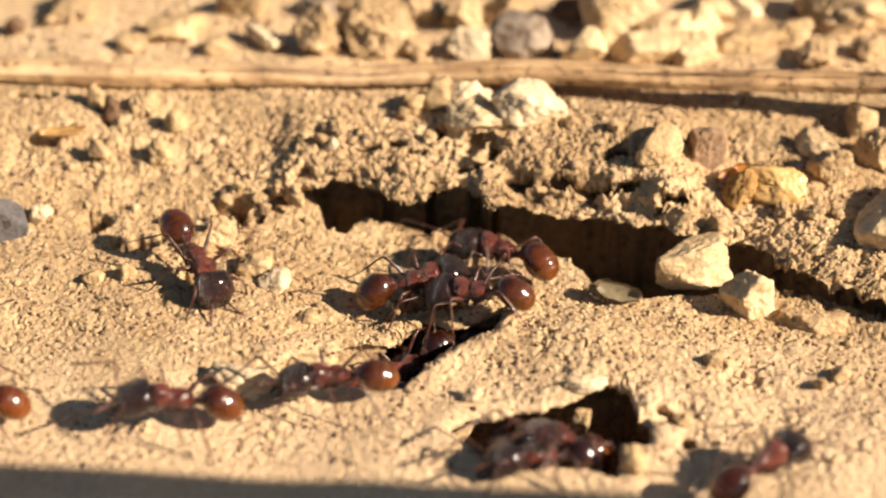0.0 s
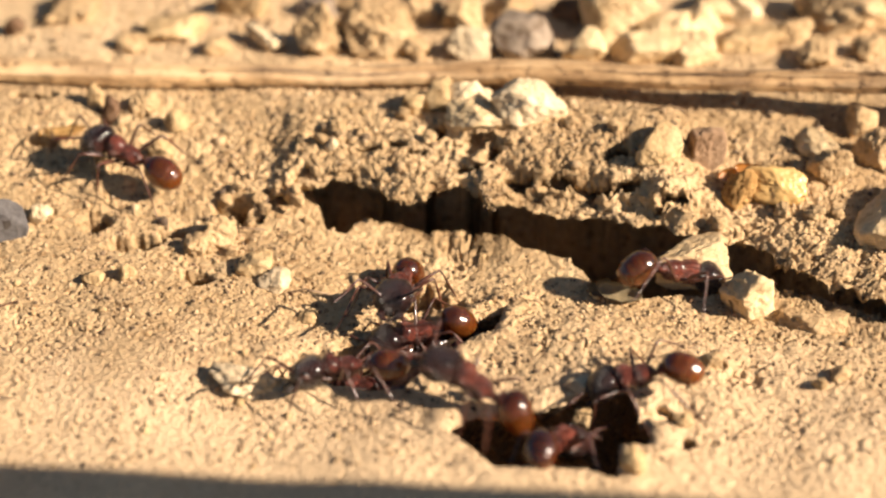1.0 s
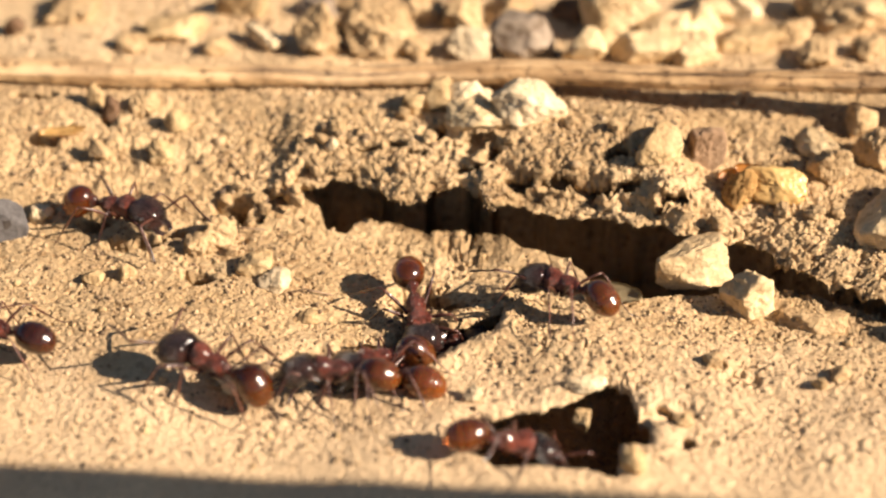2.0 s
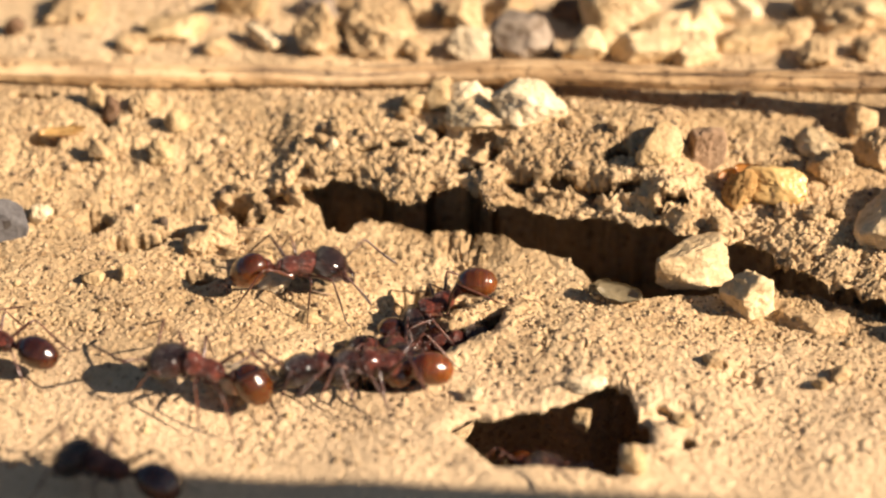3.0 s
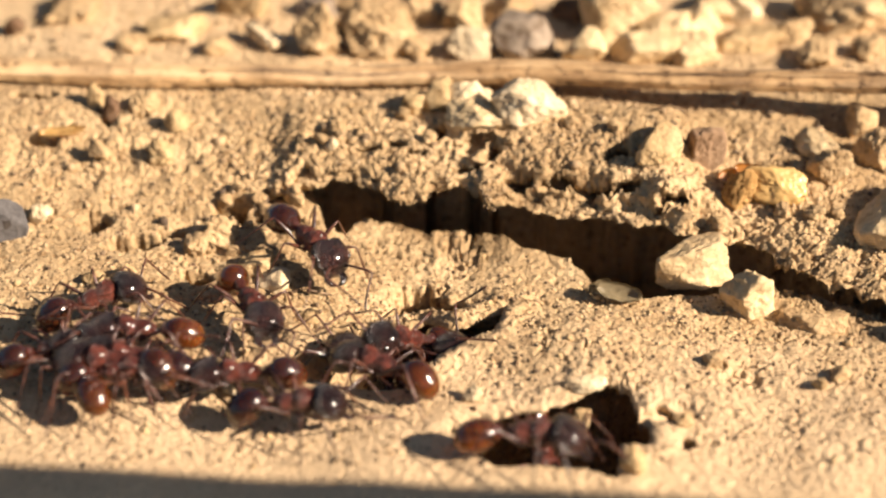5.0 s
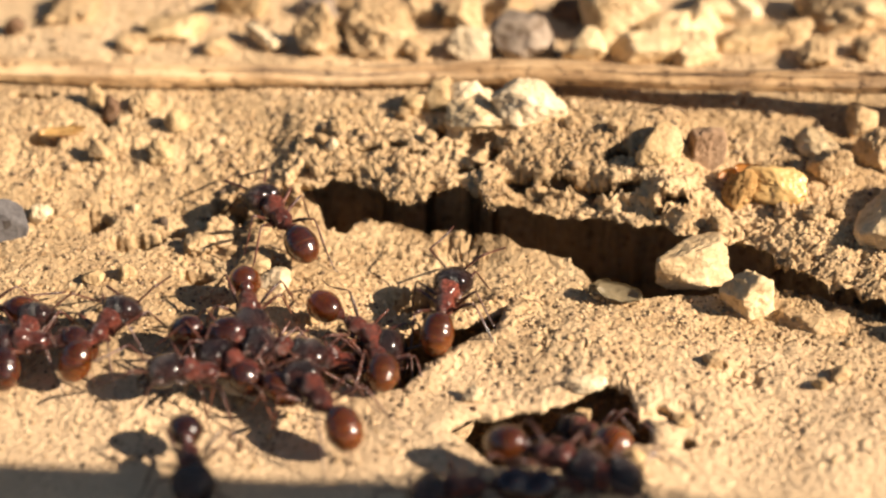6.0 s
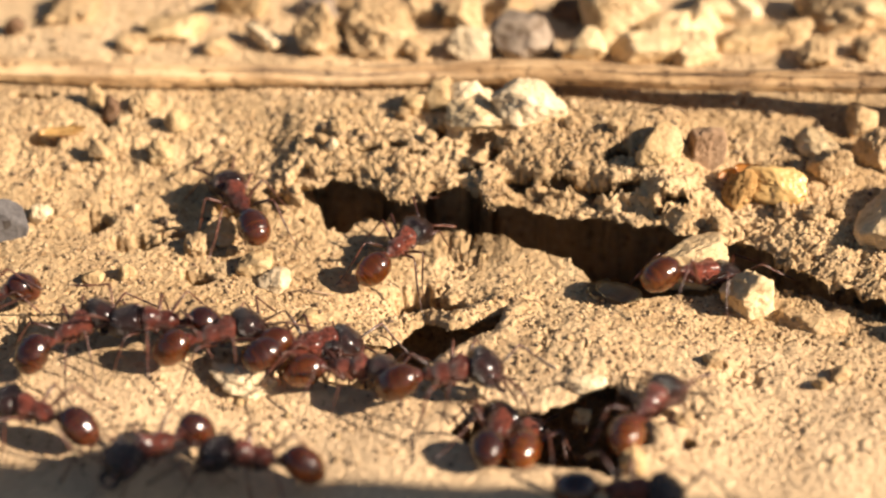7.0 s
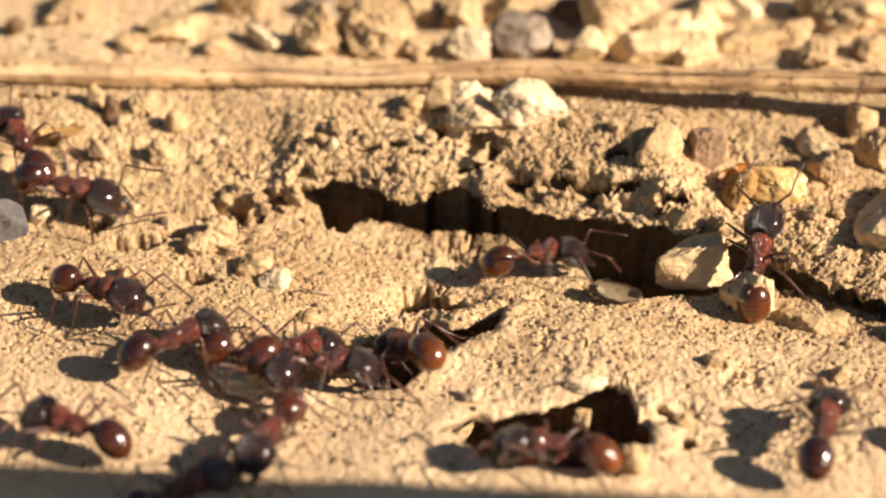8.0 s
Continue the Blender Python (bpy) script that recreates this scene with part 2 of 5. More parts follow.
def inside(x, y, outline):
    """Signed distance to a closed outline, positive within."""
    d, odd = np.full(x.shape, 1e9), np.zeros(x.shape, bool)
    for (ax, ay), (bx, by) in zip(outline, outline[1:] + outline[:1]):
        ex, ey = bx - ax, by - ay
        t = np.clip(((x - ax) * ex + (y - ay) * ey) / (ex * ex + ey * ey), 0, 1)
        d = np.minimum(d, np.hypot(x - ax - t * ex, y - ay - t * ey))
        cross = (ay > y) != (by > y)
        odd ^= cross & (x < ex * (y - ay) / (ey if ey else 1e-9) + ax)
    return np.where(odd, d, -d)


# plans of the openings, in millimetres
HOLE = [(0.4, -17.0), (0.7, -16.4), (2.0, -15.8), (6.7, -15.1), (9.0, -13.1), (10.2, -14.1), (11.2, -17.0), (10.7, -18.4), (9.5, -18.4), (9.0, -21.0), (7.6, -20.4), (2.9, -20.1)]
TRENCH = [(-9.8, -11.4), (-8.8, -10.5), (-7.3, -9.6), (-6.0, -9.3), (-4.5, -8.7), (-3.1, -8.8), (-2.1, -7.4), (-1.1, -6.2), (0.5, -7.4), (2.2, -6.9), (3.7, -5.8), (2.8, -8.4), (1.5, -9.1), (0.2, -9.9), (-1.2, -11.0), (-1.6, -12.4), (-2.2, -13.4), (-4.2, -13.4), (-5.8, -12.8), (-7.1, -12.7), (-8.3, -12.9), (-9.2, -12.3)]
SHAFT = [(-4.6, -10.9), (-3.1, -8.8), (-2.1, -7.4), (-1.1, -6.2), (0.5, -7.4), (2.2, -6.9), (3.7, -5.8), (2.8, -8.4), (1.5, -9.1), (0.2, -9.9), (-1.2, -11.1), (-2.7, -11.9)]
LEDGE_X = [-40.0, -14.0, -9.5, -8.0, -5.1, -3.3, -2.4, -1.2, -0.5, 1.6, 2.1, 2.5, 3.2, 3.7, 4.2, 6.1, 9.3, 10.9, 12.7, 13.9, 17.2, 19.2, 20.5, 22.6, 25.5, 45.0]
LEDGE_Y = [4.5, 4.5, 3.2, 3.6, 3.9, 2.5, 1.9, 2.0, 3.0, 3.1, 2.4, 1.1, 0.8, 1.6, 2.0, 1.3, 1.3, 0.4, 0.2, -1.3, -1.7, -1.8, -3.8, -5.3, -7.0, -15.0]
# a crevice in the west; the eastern stretch shapes cast shade as a drop
CREVICE_SHADE = [(-8.3, 6.3), (-8.0, 5.0), (-7.3, 2.0), (-6.1, 1.9), (-5.6, 3.2), (-4.7, 3.9), (-3.0, 3.7), (-2.1, 3.3), (-0.9, 2.8), (0.6, 3.2), (2.4, 3.0), (3.8, 2.3), (5.1, 0.7), (7.5, -0.3), (8.5, -1.6), (9.4, -3.5), (10.7, -3.9), (12.0, -5.0), (13.7, -4.7), (16.4, -4.3), (18.7, -2.5), (20.7, -3.9), (22.2, -4.3), (24.0, -5.1), (26.0, -6.5), (34.0, -10.0), (34.0, 6.0), (-8.6, 9.0)]


def lie(x, y, rough=True, fill=1.0):
    """Ground height in millimetres at x, y, and the sideways shift that undercuts ledges and hole walls."""
    wob = 0.55 * fbm(x / 1.9, y / 1.9, 11, 3)
    z = 0.5 * perlin(x / 17, y / 17, 3) + 0.35 * perlin(x / 6.5, y / 6.5, 5)
    near = np.exp(-((x / 45) ** 2 + (y / 45) ** 2))
    # terrace with its undercut edge: lip, roof, back wall, floor
    d = y - np.interp(x, LEDGE_X, LEDGE_Y) - 1.0 * wob
    sharp = step(-11.5, -8.6, x) * (1 - 0.45 * step(15, 21, x))
    q = np.clip((d + 1.2) / 2.2, 0, 1)
    cliff = np.interp(q, [0, 0.3, 0.6, 0.7, 1], [0, 0.52, 0.62, 0.68, 0.86]) + 0.14 * step(0.9, 3.2, d)
    rise = sharp * cliff + (1 - sharp) * step(-5, 5, d)
    high = 3.4 - 0.9 * step(12, 17, x) - 0.8 * (1 - sharp)
    steep = step(3.5, 7, x) * (1 - step(13.5, 18, x))          # above the lip the bank climbs on, steep and broken
    high = high - 0.3 * steep
    z = z + high * rise + 1.0 * step(1, 14, d) * (0.5 + 0.5 * sharp)
    z = z + steep * 1.4 * (0.5 * step(0.75, 1.15, d + 0.4 * wob) + 0.5 * step(1.5, 1.9, d - 0.5 * wob)) * (1 - 0.35 * step(5, 13, d))
    # a broken scarp that runs slantwise down the bank
    off = (x - 2.0) * 0.66 + (y - 6.1) * 0.75 + 0.7 * wob
    z = z + 0.5 * step(-0.15, 0.3, off) * (1 - step(2.0, 6.0, off)) * step(-1.8, -0.3, x) * (1 - step(4.8, 7.0, x))
    crag = steep * step(0.4, 0.8, d) * (1 - step(2.0, 3.0, d))
    bank = step(0.6, 1.6, d) * (1 - 0.55 * step(3.5, 6.5, d)) * (1 - step(10, 14, d))
    deep = sharp * (1 + 0.6 * (1 - step(-6, -2, x))) * (12.0 + 1.6 * perlin(x / 2.3, y * 0 + 7.3, 17)) * (1 - 0.15 * step(13, 20, x))
    back = np.where(d > -1.2, 1 - step(0.3, 0.62, q), np.exp(-((d + 1.2) / 1.8) ** 2))
    face = sharp * step(0, 0.25, q) * (1 - step(1.0, 2.4, d))
    sx = 0.2 * crag * fbm(x / 0.9, z / 0.5, 93, 3, 0.6) + 0.25 * face * perlin(x / 1.6, q * 3.0, 63)
    sy = deep * back * (1 + 0.07 * fbm(x / 1.7, 5 * q, 99, 3)) + 0.4 * face * fbm(x / 2.6, q * 1.8, 65, 4, 0.5) + 0.26 * face * fbm(x / 0.6, q * 6.5, 97, 3, 0.6)
    sy = sy + crag * 0.22 * fbm(x / 2.1, z / 0.7, 91, 4, 0.62)
    z = z - 0.5 * sharp * back * (d < -0.6) + 0.15 * face * fbm(x / 2.1, q * 2.0, 67, 3, 0.45)
    # swelling east of the trench and hollow round it
    z = z + 1.1 * np.exp(-((x - 9) / 8) ** 2 - ((y + 9.5) / 3.6) ** 2) - 0.9 * np.exp(-((x + 3) / 7) ** 2 - ((y + 6) / 5) ** 2)
    z = z + 0.9 * np.exp(-((x + 24) / 9) ** 2 - ((y - 1) / 8) ** 2)
    # the floor falls away under the ledge: a crevice westward, a drop standing for cast shade eastward
    cut = inside(x + sx, y + sy, CREVICE_SHADE) + 0.35 * wob
    z = z - 7.0 * fill * step(-0.1, 0.9, cut) * (1 - step(-1.2, -0.8, d))
    # crumbled hollows
    for px, py, pw in ((1.2, -0.6, 1.6), (-2.2, -5.0, 1.5), (17.0, -12.2, 1.3), (13.2, -15.6, 1.0)):
        z = z - np.exp(-((x - px) ** 2 + (y - py) ** 2) / pw ** 2) * (0.35 + 0.6 * np.abs(fbm(x / 0.9, y / 0.9, 37, 3)))
    # level ground at the back, where the straw lies
    z = z + step(7, 13, y) * (3.6 + 0.35 * perlin(x / 7, y / 7, 27) - z)
    # openings
    for outline, depth, wall, under in ((TRENCH, 1.7 + 2.0 * fill, 0.9, 0.5), (SHAFT, 8.0 * fill, 1.0, 2.6), (HOLE, 14.0 * fill, 0.75, 4.6)):
        s = inside(x, y, outline) + 0.5 * wob
        cx, cy = np.mean(outline, axis=0)
        thin = under > 0
        fall = (0.07 * step(-0.2, 0.2, s) + 0.93 * step(0.08 * wall, 0.85 * wall, s)) if thin else step(-0.25 * wall, wall, s)
        z = z - depth * fall * (0.75 + 0.25 * step(0, 3, s))
        r = np.hypot(x - cx, y - cy) + 0.3
        push = under * (1 + 1.0 * (1 - step(-3, 1, x - cx))) * step(0.0, 0.3 * wall, s) * (1 - step(wall, wall + 1.6, s))
        sx, sy = sx + push * (x - cx) / r, sy + push * (y - cy) / r
        z = z + 0.2 * np.exp(-((s + 0.9) / 0.7) ** 2)
    # little pits and cracks
    for px, py, pw, ph, deep in ((-21.7, 1.6, 0.95, 0.8, 1.7), (-19.6, -0.5, 1.0, 0.75, 1.7), (-18.4, -0.1, 1.2, 0.65, 1.7), (-16.9, 0.9, 0.9, 0.45, 1.2), (-14.9, -3.6, 1.1, 0.5, 1.5),
                                 (-13.2, 3.2, 1.3, 0.8, 1.5), (-11.6, 2.2, 1.4, 0.6, 1.4), (-26.0, 8.6, 0.8, 0.6, 1.2), (-1.1, -4.1, 1.8, 1.0, 1.6), (0.4, -5.0, 1.2, 0.75, 1.5),
                                 (-2.1, 1.2, 0.7, 0.4, 0.8), (2.0, 6.2, 1.5, 0.7, 0.3), (2.9, 5.2, 0.8, 0.6, 0.6), (4.8, 3.3, 0.9, 0.6, 0.6),
                                 (6.9, 2.9, 1.2, 0.45, 0.6), (9.3, 2.5, 1.3, 0.35, 0.5), (11.3, 2.0, 0.9, 0.4, 0.5), (14.1, 0.6, 1.2, 0.35, 0.5), (-7.9, 7.7, 0.8, 0.5, 0.7), (-4.8, 6.2, 1.0, 0.35, 0.5), (-3.0, 6.5, 0.8, 0.4, 0.5),
                                 (-1.8, 5.7, 0.8, 0.4, 0.5), (-0.6, 7.9, 1.0, 0.6, 0.8), (-10.6, 4.0, 1.0, 0.5, 0.7), (-8.9, 4.4, 0.8, 0.6, 0.7), (1.6, 4.4, 0.9, 0.4, 0.5), (10.8, 4.5, 0.8, 0.6, 0.8), (11.8, -15.8, 0.9, 0.6, 0.8),
                                 (15.3, -11.4, 0.8, 0.5, 0.7), (13.1, -18.4, 0.5, 0.4, 0.5), (-19.7, 11.3, 0.6, 1.0, 0.8), (-22.0, 10.5, 0.6, 1.2, 0.8), (-27.3, 12.6, 1.6, 0.4, 0.5)):
        e = np.hypot((x - px - 0.4 * wob) / pw, (y - py - 0.6 * wob) / ph)
        e = e + 0.3 * fbm(x / 0.8, y / 0.8, 39, 3)
        z = z - 1.9 * deep * fill * (1 - step(0.7, 1.15, e))
        sx, sy = sx + 0.9 * (1 - step(0.6, 1.0, e)), sy + 1.5 * (1 - step(0.6, 1.0, e))
    if rough:
        u, v = x + sx, y + sy           # grains keep their size where the sheet is drawn out
        # crumbs, grains and pits
        calm = 1 - 0.2 * sharp * step(-1.4, -0.4, d) * (1 - step(0.8, 2.6, d))
        near = near * calm
        dust = step(-2, 3, x + 1.2 * (y + 14) - 3) * 0.65 + 0.35
        dust = np.where(y > -8, 1.0, np.maximum(dust, step(-13, -8, y)))
        crumb = 0.17 + 0.15 * bank
        z = z + near * crumb * 0.34 * fbm(u / 1.5, v / 1.5, 31, 4, 0.55) * dust
        f1, v1 = cells(u / 0.85 + 0.3 * perlin(u, v, 77), v / 0.85, 41)
        z = z + near * dust * (0.05 + 0.02 * bank) * (v1 > 0.5) * np.clip(0.62 - f1, 0, 1) * 1.6
        f2, v2 = cells(u / 0.36, v / 0.36, 43)
        z = z + near * dust * (0.03 + 0.06 * bank) * (v2 - 0.35) * np.clip(0.75 - f2, 0, 1) * 2
        f3, v3 = cells(u / 0.24, v / 0.24, 47)
        z = z + near * dust * (0.08 + 0.16 * bank) * (v3 > 0.66) * np.clip(0.6 - f3, 0, 1)
        pore = fbm(u / 0.42, v / 0.42, 53, 2, 0.6)
        z = z - near * dust * (0.14 + 0.36 * bank) * np.clip(pore - 0.36, 0, 0.6)
        scar = 0.4 * step(2, 6, x) * step(-0.2, 0.8, d) * (1 - step(2.0, 5.0, d)) + 0.8 * step(14, 17, x) * step(-5, -2, d) * (1 - step(0, 3, d))
        z = z - near * scar * 1.2 * np.clip(fbm(u / 1.5, v / 0.6, 83, 4, 0.62) - 0.05, 0, 0.9)
        pit = perlin(u / 0.7, v / 0.7, 51)
        z = z - near * dust * 0.9 * (0.3 + 0.1 * bank) * np.clip(pit - 0.40, 0, 1)
        z = z + near * (0.035 + 0.065 * bank) * fbm(u / 0.5, v / 0.5, 61, 3, 0.7)
        z = z - near * dust * (0.3 + 0.2 * bank) * np.clip(fbm(u / 0.9, v / 0.9, 57, 4, 0.65) - 0.42, 0, 1)
        z = z - near * dust * 0.4 * np.clip(0.05 - np.abs(fbm(u / 2.7, v / 2.7, 59, 4, 0.6)), 0, 1) / 0.05 * (perlin(u / 5, v / 5, 58) > 0.05)
        sx, sy = sx + near * 0.09 * perlin(u / 0.6, v / 0.6, 71), sy + near * 0.09 * perlin(u / 0.6, v / 0.6, 73)
    return z, sx, sy


def spread(lo, hi, pitch, reach):
    """Even spacing from lo to hi, then ever wider out to the horizon."""
    out, s, v = [], pitch, 0.0
    while v < reach:
        s *= 1.28
        v += s
        out.append(v)
    out = np.array(out)
    return np.concatenate([lo - out[::-1], np.arange(lo, hi, pitch), hi + out])


GX, GY = spread(-34, 34, 0.08, 2e5), spread(-24, 42, 0.08, 2e5)
GY = np.concatenate([GY[GY < -9], np.arange(-9, 5, 0.042), GY[GY >= 5]])              # finer where the ledge folds over
GY = np.concatenate([GY[GY < 16], GY[(GY >= 16) & (GY < 42)][::3], GY[GY >= 42]])      # coarser behind the straw
xx, yy = np.meshgrid(GX, GY)
zz, shx, shy = lie(xx, yy)
LOWX, LOWY = np.arange(-60, 60, 0.25), np.arange(-60, 80, 0.25)
LOW = lie(*np.meshgrid(LOWX, LOWY), False, 0.22)[0]     # where ants and stones stand: deep holes bridged


def height(x, y):
    """Smooth ground height in mm."""
    i = min(max((x + 60) / 0.25, 0), len(LOWX) - 2.001)
    j = min(max((y + 60) / 0.25, 0), len(LOWY) - 2.001)
    i0, j0 = int(i), int(j)
    u, v = i - i0, j - j0
    return float((LOW[j0, i0] * (1 - u) + LOW[j0, i0 + 1] * u) * (1 - v) + (LOW[j0 + 1, i0] * (1 - u) + LOW[j0 + 1, i0 + 1] * u) * v)


def mesh_from(name, verts, faces, mat, smooth=True):
    me = bpy.data.meshes.new(name)
    verts, faces = np.asarray(verts, np.float32), np.asarray(faces, np.int32)
    k = faces.shape[1]
    me.vertices.add(len(verts))
    me.vertices.foreach_set("co", verts.ravel())
    me.loops.add(faces.size)
    me.loops.foreach_set("vertex_index", faces.ravel())
    me.polygons.add(len(faces))
    me.polygons.foreach_set("loop_start", np.arange(0, faces.size, k, dtype=np.int32))
    me.polygons.foreach_set("use_smooth", np.full(len(faces), smooth))
    me.materials.append(mat)
    me.update(calc_edges=True)
    return me


def ground():
    nx, ny = len(GX), len(GY)
    co = np.stack([xx + shx, yy + shy, zz], -1).reshape(-1, 3) * MM
    idx = np.arange(nx * ny).reshape(ny, nx)
    quads = np.stack([idx[:-1, :-1], idx[:-1, 1:], idx[1:, 1:], idx[1:, :-1]], -1).reshape(-1, 4)
    ob = new("ground", mesh_from("ground", co, quads, SOIL))
    return tagged(ob, "dry crumbly tan soil with nest holes and an undercut ledge", "soil", kind="structure")


ground()


def add_shade_slab():
    """Added slab, out of view, that casts the shade along the front."""
    high = 70.0
    reach = high / math.tan(radians(SUN_HEIGHT))
    dx, dy = reach * math.cos(radians(SUN_SIDE)), reach * math.sin(radians(SUN_SIDE))
    bm = bmesh.new()
    bmesh.ops.create_cube(bm, size=1.0)
    bmesh.ops.scale(bm, vec=(0.085, 0.006, (high + 10) * MM), verts=bm.verts)
    bmesh.ops.bevel(bm, geom=bm.edges, offset=0.0006, segments=2, affect="EDGES")
    me = bpy.data.meshes.new("wall_south")
    bm.to_mesh(me)
    bm.free()
    me.materials.append(SLATE)
    ob = new("wall_south", me)
    ob.matrix_world = pose(dx * MM, (-21.25 + dy) * MM - 0.003, (high - 10) / 2 * MM, 0, 0, math.degrees(math.atan(-0.078)))
    tagged(ob, "unseen upright grey slab added to cast the front shade", "wall", kind="structure")


add_shade_slab()


# ---- grit ----
def grit(count, lo, hi, seed, mat, name, label, region):
    """Loose grains, far too many to count, strewn over the ground."""
    rng = np.random.RandomState(seed)
    bm = bmesh.new()
    bmesh.ops.create_icosphere(bm, subdivisions=1, radius=1.0)
    bm.verts.ensure_lookup_table()
    unit = np.array([v.co[:] for v in bm.verts])
    tri = np.array([[v.index for v in fc.verts] for fc in bm.faces])
    bm.free()
    x, y = rng.uniform(region[0], region[1], count), rng.uniform(region[2], region[3], count)
    i = np.clip(np.searchsorted(GX, x), 1, len(GX) - 1)
    j = np.clip(np.searchsorted(GY, y), 1, len(GY) - 1)
    keep = (zz[j, i] > -1.6) & (np.abs(zz[j, i] - zz[j - 1, i]) < 0.25)
    clump = perlin(x / 3.1, y / 3.1, seed + 5) + 0.5 * perlin(x / 1.2, y / 1.2, seed + 6)
    keep &= clump > rng.uniform(-0.9, 0.5, count)
    i, j = i[keep], j[keep]
    n = len(i)
    r = lo * (hi / lo) ** (rng.rand(n) ** 2.2)
    warp = 1 + 0.35 * (rng.rand(n, len(unit), 1) - 0.5)
    shape = unit[None] * warp * r[:, None, None] * rng.uniform(0.7, 1.25, (n, 1, 3))
    a = rng.rand(n) * 6.28
    ca, sa = np.cos(a)[:, None], np.sin(a)[:, None]
    px, py = shape[..., 0] * ca - shape[..., 1] * sa, shape[..., 0] * sa + shape[..., 1] * ca
    at = np.stack([xx[j, i] + shx[j, i], yy[j, i] + shy[j, i], zz[j, i] + 0.1 * r], -1)
    co = (np.stack([px, py, shape[..., 2]], -1) + at[:, None, :]).reshape(-1, 3) * MM
    faces = (tri[None] + (np.arange(n) * len(unit))[:, None, None]).reshape(-1, 3)
    ob = new(name, mesh_from(name, co, faces, mat))
    return tagged(ob, label, "grit", kind="stuff")


grit(26000, 0.045, 0.17, 5, GRIT, "grit", "fine tan grit strewn over the dry soil", (-36, 36, -20, 16))
grit(1800, 0.10, 0.40, 6, GRIT, "grit", "small tan crumbs lying on the crumbly bank", (-30, 36, 0, 34))
grit(600, 0.08, 0.30, 7, PALE, "grit", "pale mineral grains lying on the soil", (-36, 36, -20, 34))
grit(350, 0.08, 0.24, 8, BROWN, "grit", "dark grains lying on the soil", (-36, 36, -20, 34))


# ---- stones ----
def rock_mesh(name, seed, mat, size, facets=5, rough=0.10, detail=4):
    detail = 5 if max(size) > 2.6 else 4
    rng = np.random.RandomState(seed)
    bm = bmesh.new()
    bmesh.ops.create_icosphere(bm, subdivisions=detail, radius=1.0)
    dirs = np.array([v.co[:] for v in bm.verts])
    dirs /= np.linalg.norm(dirs, axis=1)[:, None]
    nor = rng.randn(facets, 3)
    nor /= np.linalg.norm(nor, axis=1)[:, None]
    nor = np.concatenate([nor, np.array([(1, 0, 0), (-1, 0, 0), (0, 1, 0), (0, -1, 0), (0, 0, 1), (0, 0, -1)]) + 0.45 * rng.randn(6, 3)])
    nor /= np.linalg.norm(nor, axis=1)[:, None]
    dist = 0.62 + 0.38 * rng.rand(len(nor))
    reach = dist / np.maximum(dirs @ nor.T, 0.05)
    k = 55.0
    r = -np.log(np.sum(np.exp(-k * np.minimum(reach, 8)), 1)) / k
    r = np.minimum(r, 1.23)
    pts = dirs * r[:, None]
    span = (pts.max(0) - pts.min(0)) / 2
    size = [sz / sp for sz, sp in zip(size, span)]
    off = rng.rand(3) * 50
    for v, dd, rr in zip(bm.verts, dirs, r):
        q = Vector(dd + off)
        bumpy = noise.fractal(q * 2.8, 0.55, 2.1, 7) * rough * 1.1 - abs(noise.noise(q * 5.0)) * rough * 0.7 - max(noise.noise(q * 9.0) - 0.25, 0) * 0.09
        v.co = Vector(dd) * (rr + bumpy)
        v.co.x, v.co.y, v.co.z = v.co.x * size[0] * MM / 2, v.co.y * size[1] * MM / 2, v.co.z * size[2] * MM / 2
    for fc in bm.faces:
        fc.smooth = True
    me = bpy.data.meshes.new(name)
    bm.to_mesh(me)
    bm.free()
    me.materials.append(mat)
    return me


def stone(x, y, size, mat, label, seed, turn=0, sink=0.25, tilt=(0, 0), name="stone", facets=9, rough=0.10, group="", lift=0.0):
    ob = new(name, rock_mesh(name, seed, mat, size, facets, rough))
    ob.matrix_world = pose(x * MM, y * MM, (height(x, y) + lift + size[2] * (0.5 - sink)) * MM, tilt[0], tilt[1], turn)
    return tagged(ob, label, "stone", group)


stone(15.2, -2.9, (5.3, 3.0, 3.5), CREAM, "large tan angular stone at the end of the ledge", 143, 20, 0.25, facets=7, rough=0.06, lift=0.2)
stone(18.2, -5.6, (3.5, 2.8, 3.4), CREAM, "pale angular stone standing before the ledge", 108, 35, 0.2, facets=3, rough=0.08)
stone(21.6, -7.0, (4.2, 2.4, 2.4), CLOD, "low tan stone at the foot of the ledge", 105, -10, 0.3, facets=4, rough=0.10, lift=0.8)
stone(13.4, 4.2, (4.0, 2.8, 2.1), PALE, "tan angular stone on the crumbly bank", 309, 70, 0.3, facets=3, rough=0.05)
stone(16.4, 5.2, (2.2, 2.0, 3.3), REDDISH, "reddish brown upright stone on the bank", 5, 10, 0.25, facets=8, rough=0.06)
stone(20.9, 2.4, (3.9, 2.6, 2.4), YELLOW, "yellow translucent stone on the bank", 6, -12, 0.22, facets=14, rough=0.08)
stone(18.5, 2.0, (2.2, 2.0, 2.9), OCHRE, "amber-brown stone under amber husks", 7, 30, 0.3, facets=5, rough=0.10)
stone(23.7, 6.3, (3.2, 1.6, 1.7), CREAM, "pale cream pebble on the bank", 8, -35, 0.25, facets=12, rough=0.05)
stone(24.2, 3.9, (2.6, 2.3, 2.9), CLOD, "tan soil-crusted stone on the bank", 9, 25, 0.25, facets=8, rough=0.10)
stone(27.1, 9.4, (2.6, 2.3, 2.5), CLOD, "tan soil-crusted stone on the bank", 10, 60, 0.25, facets=5, rough=0.12)
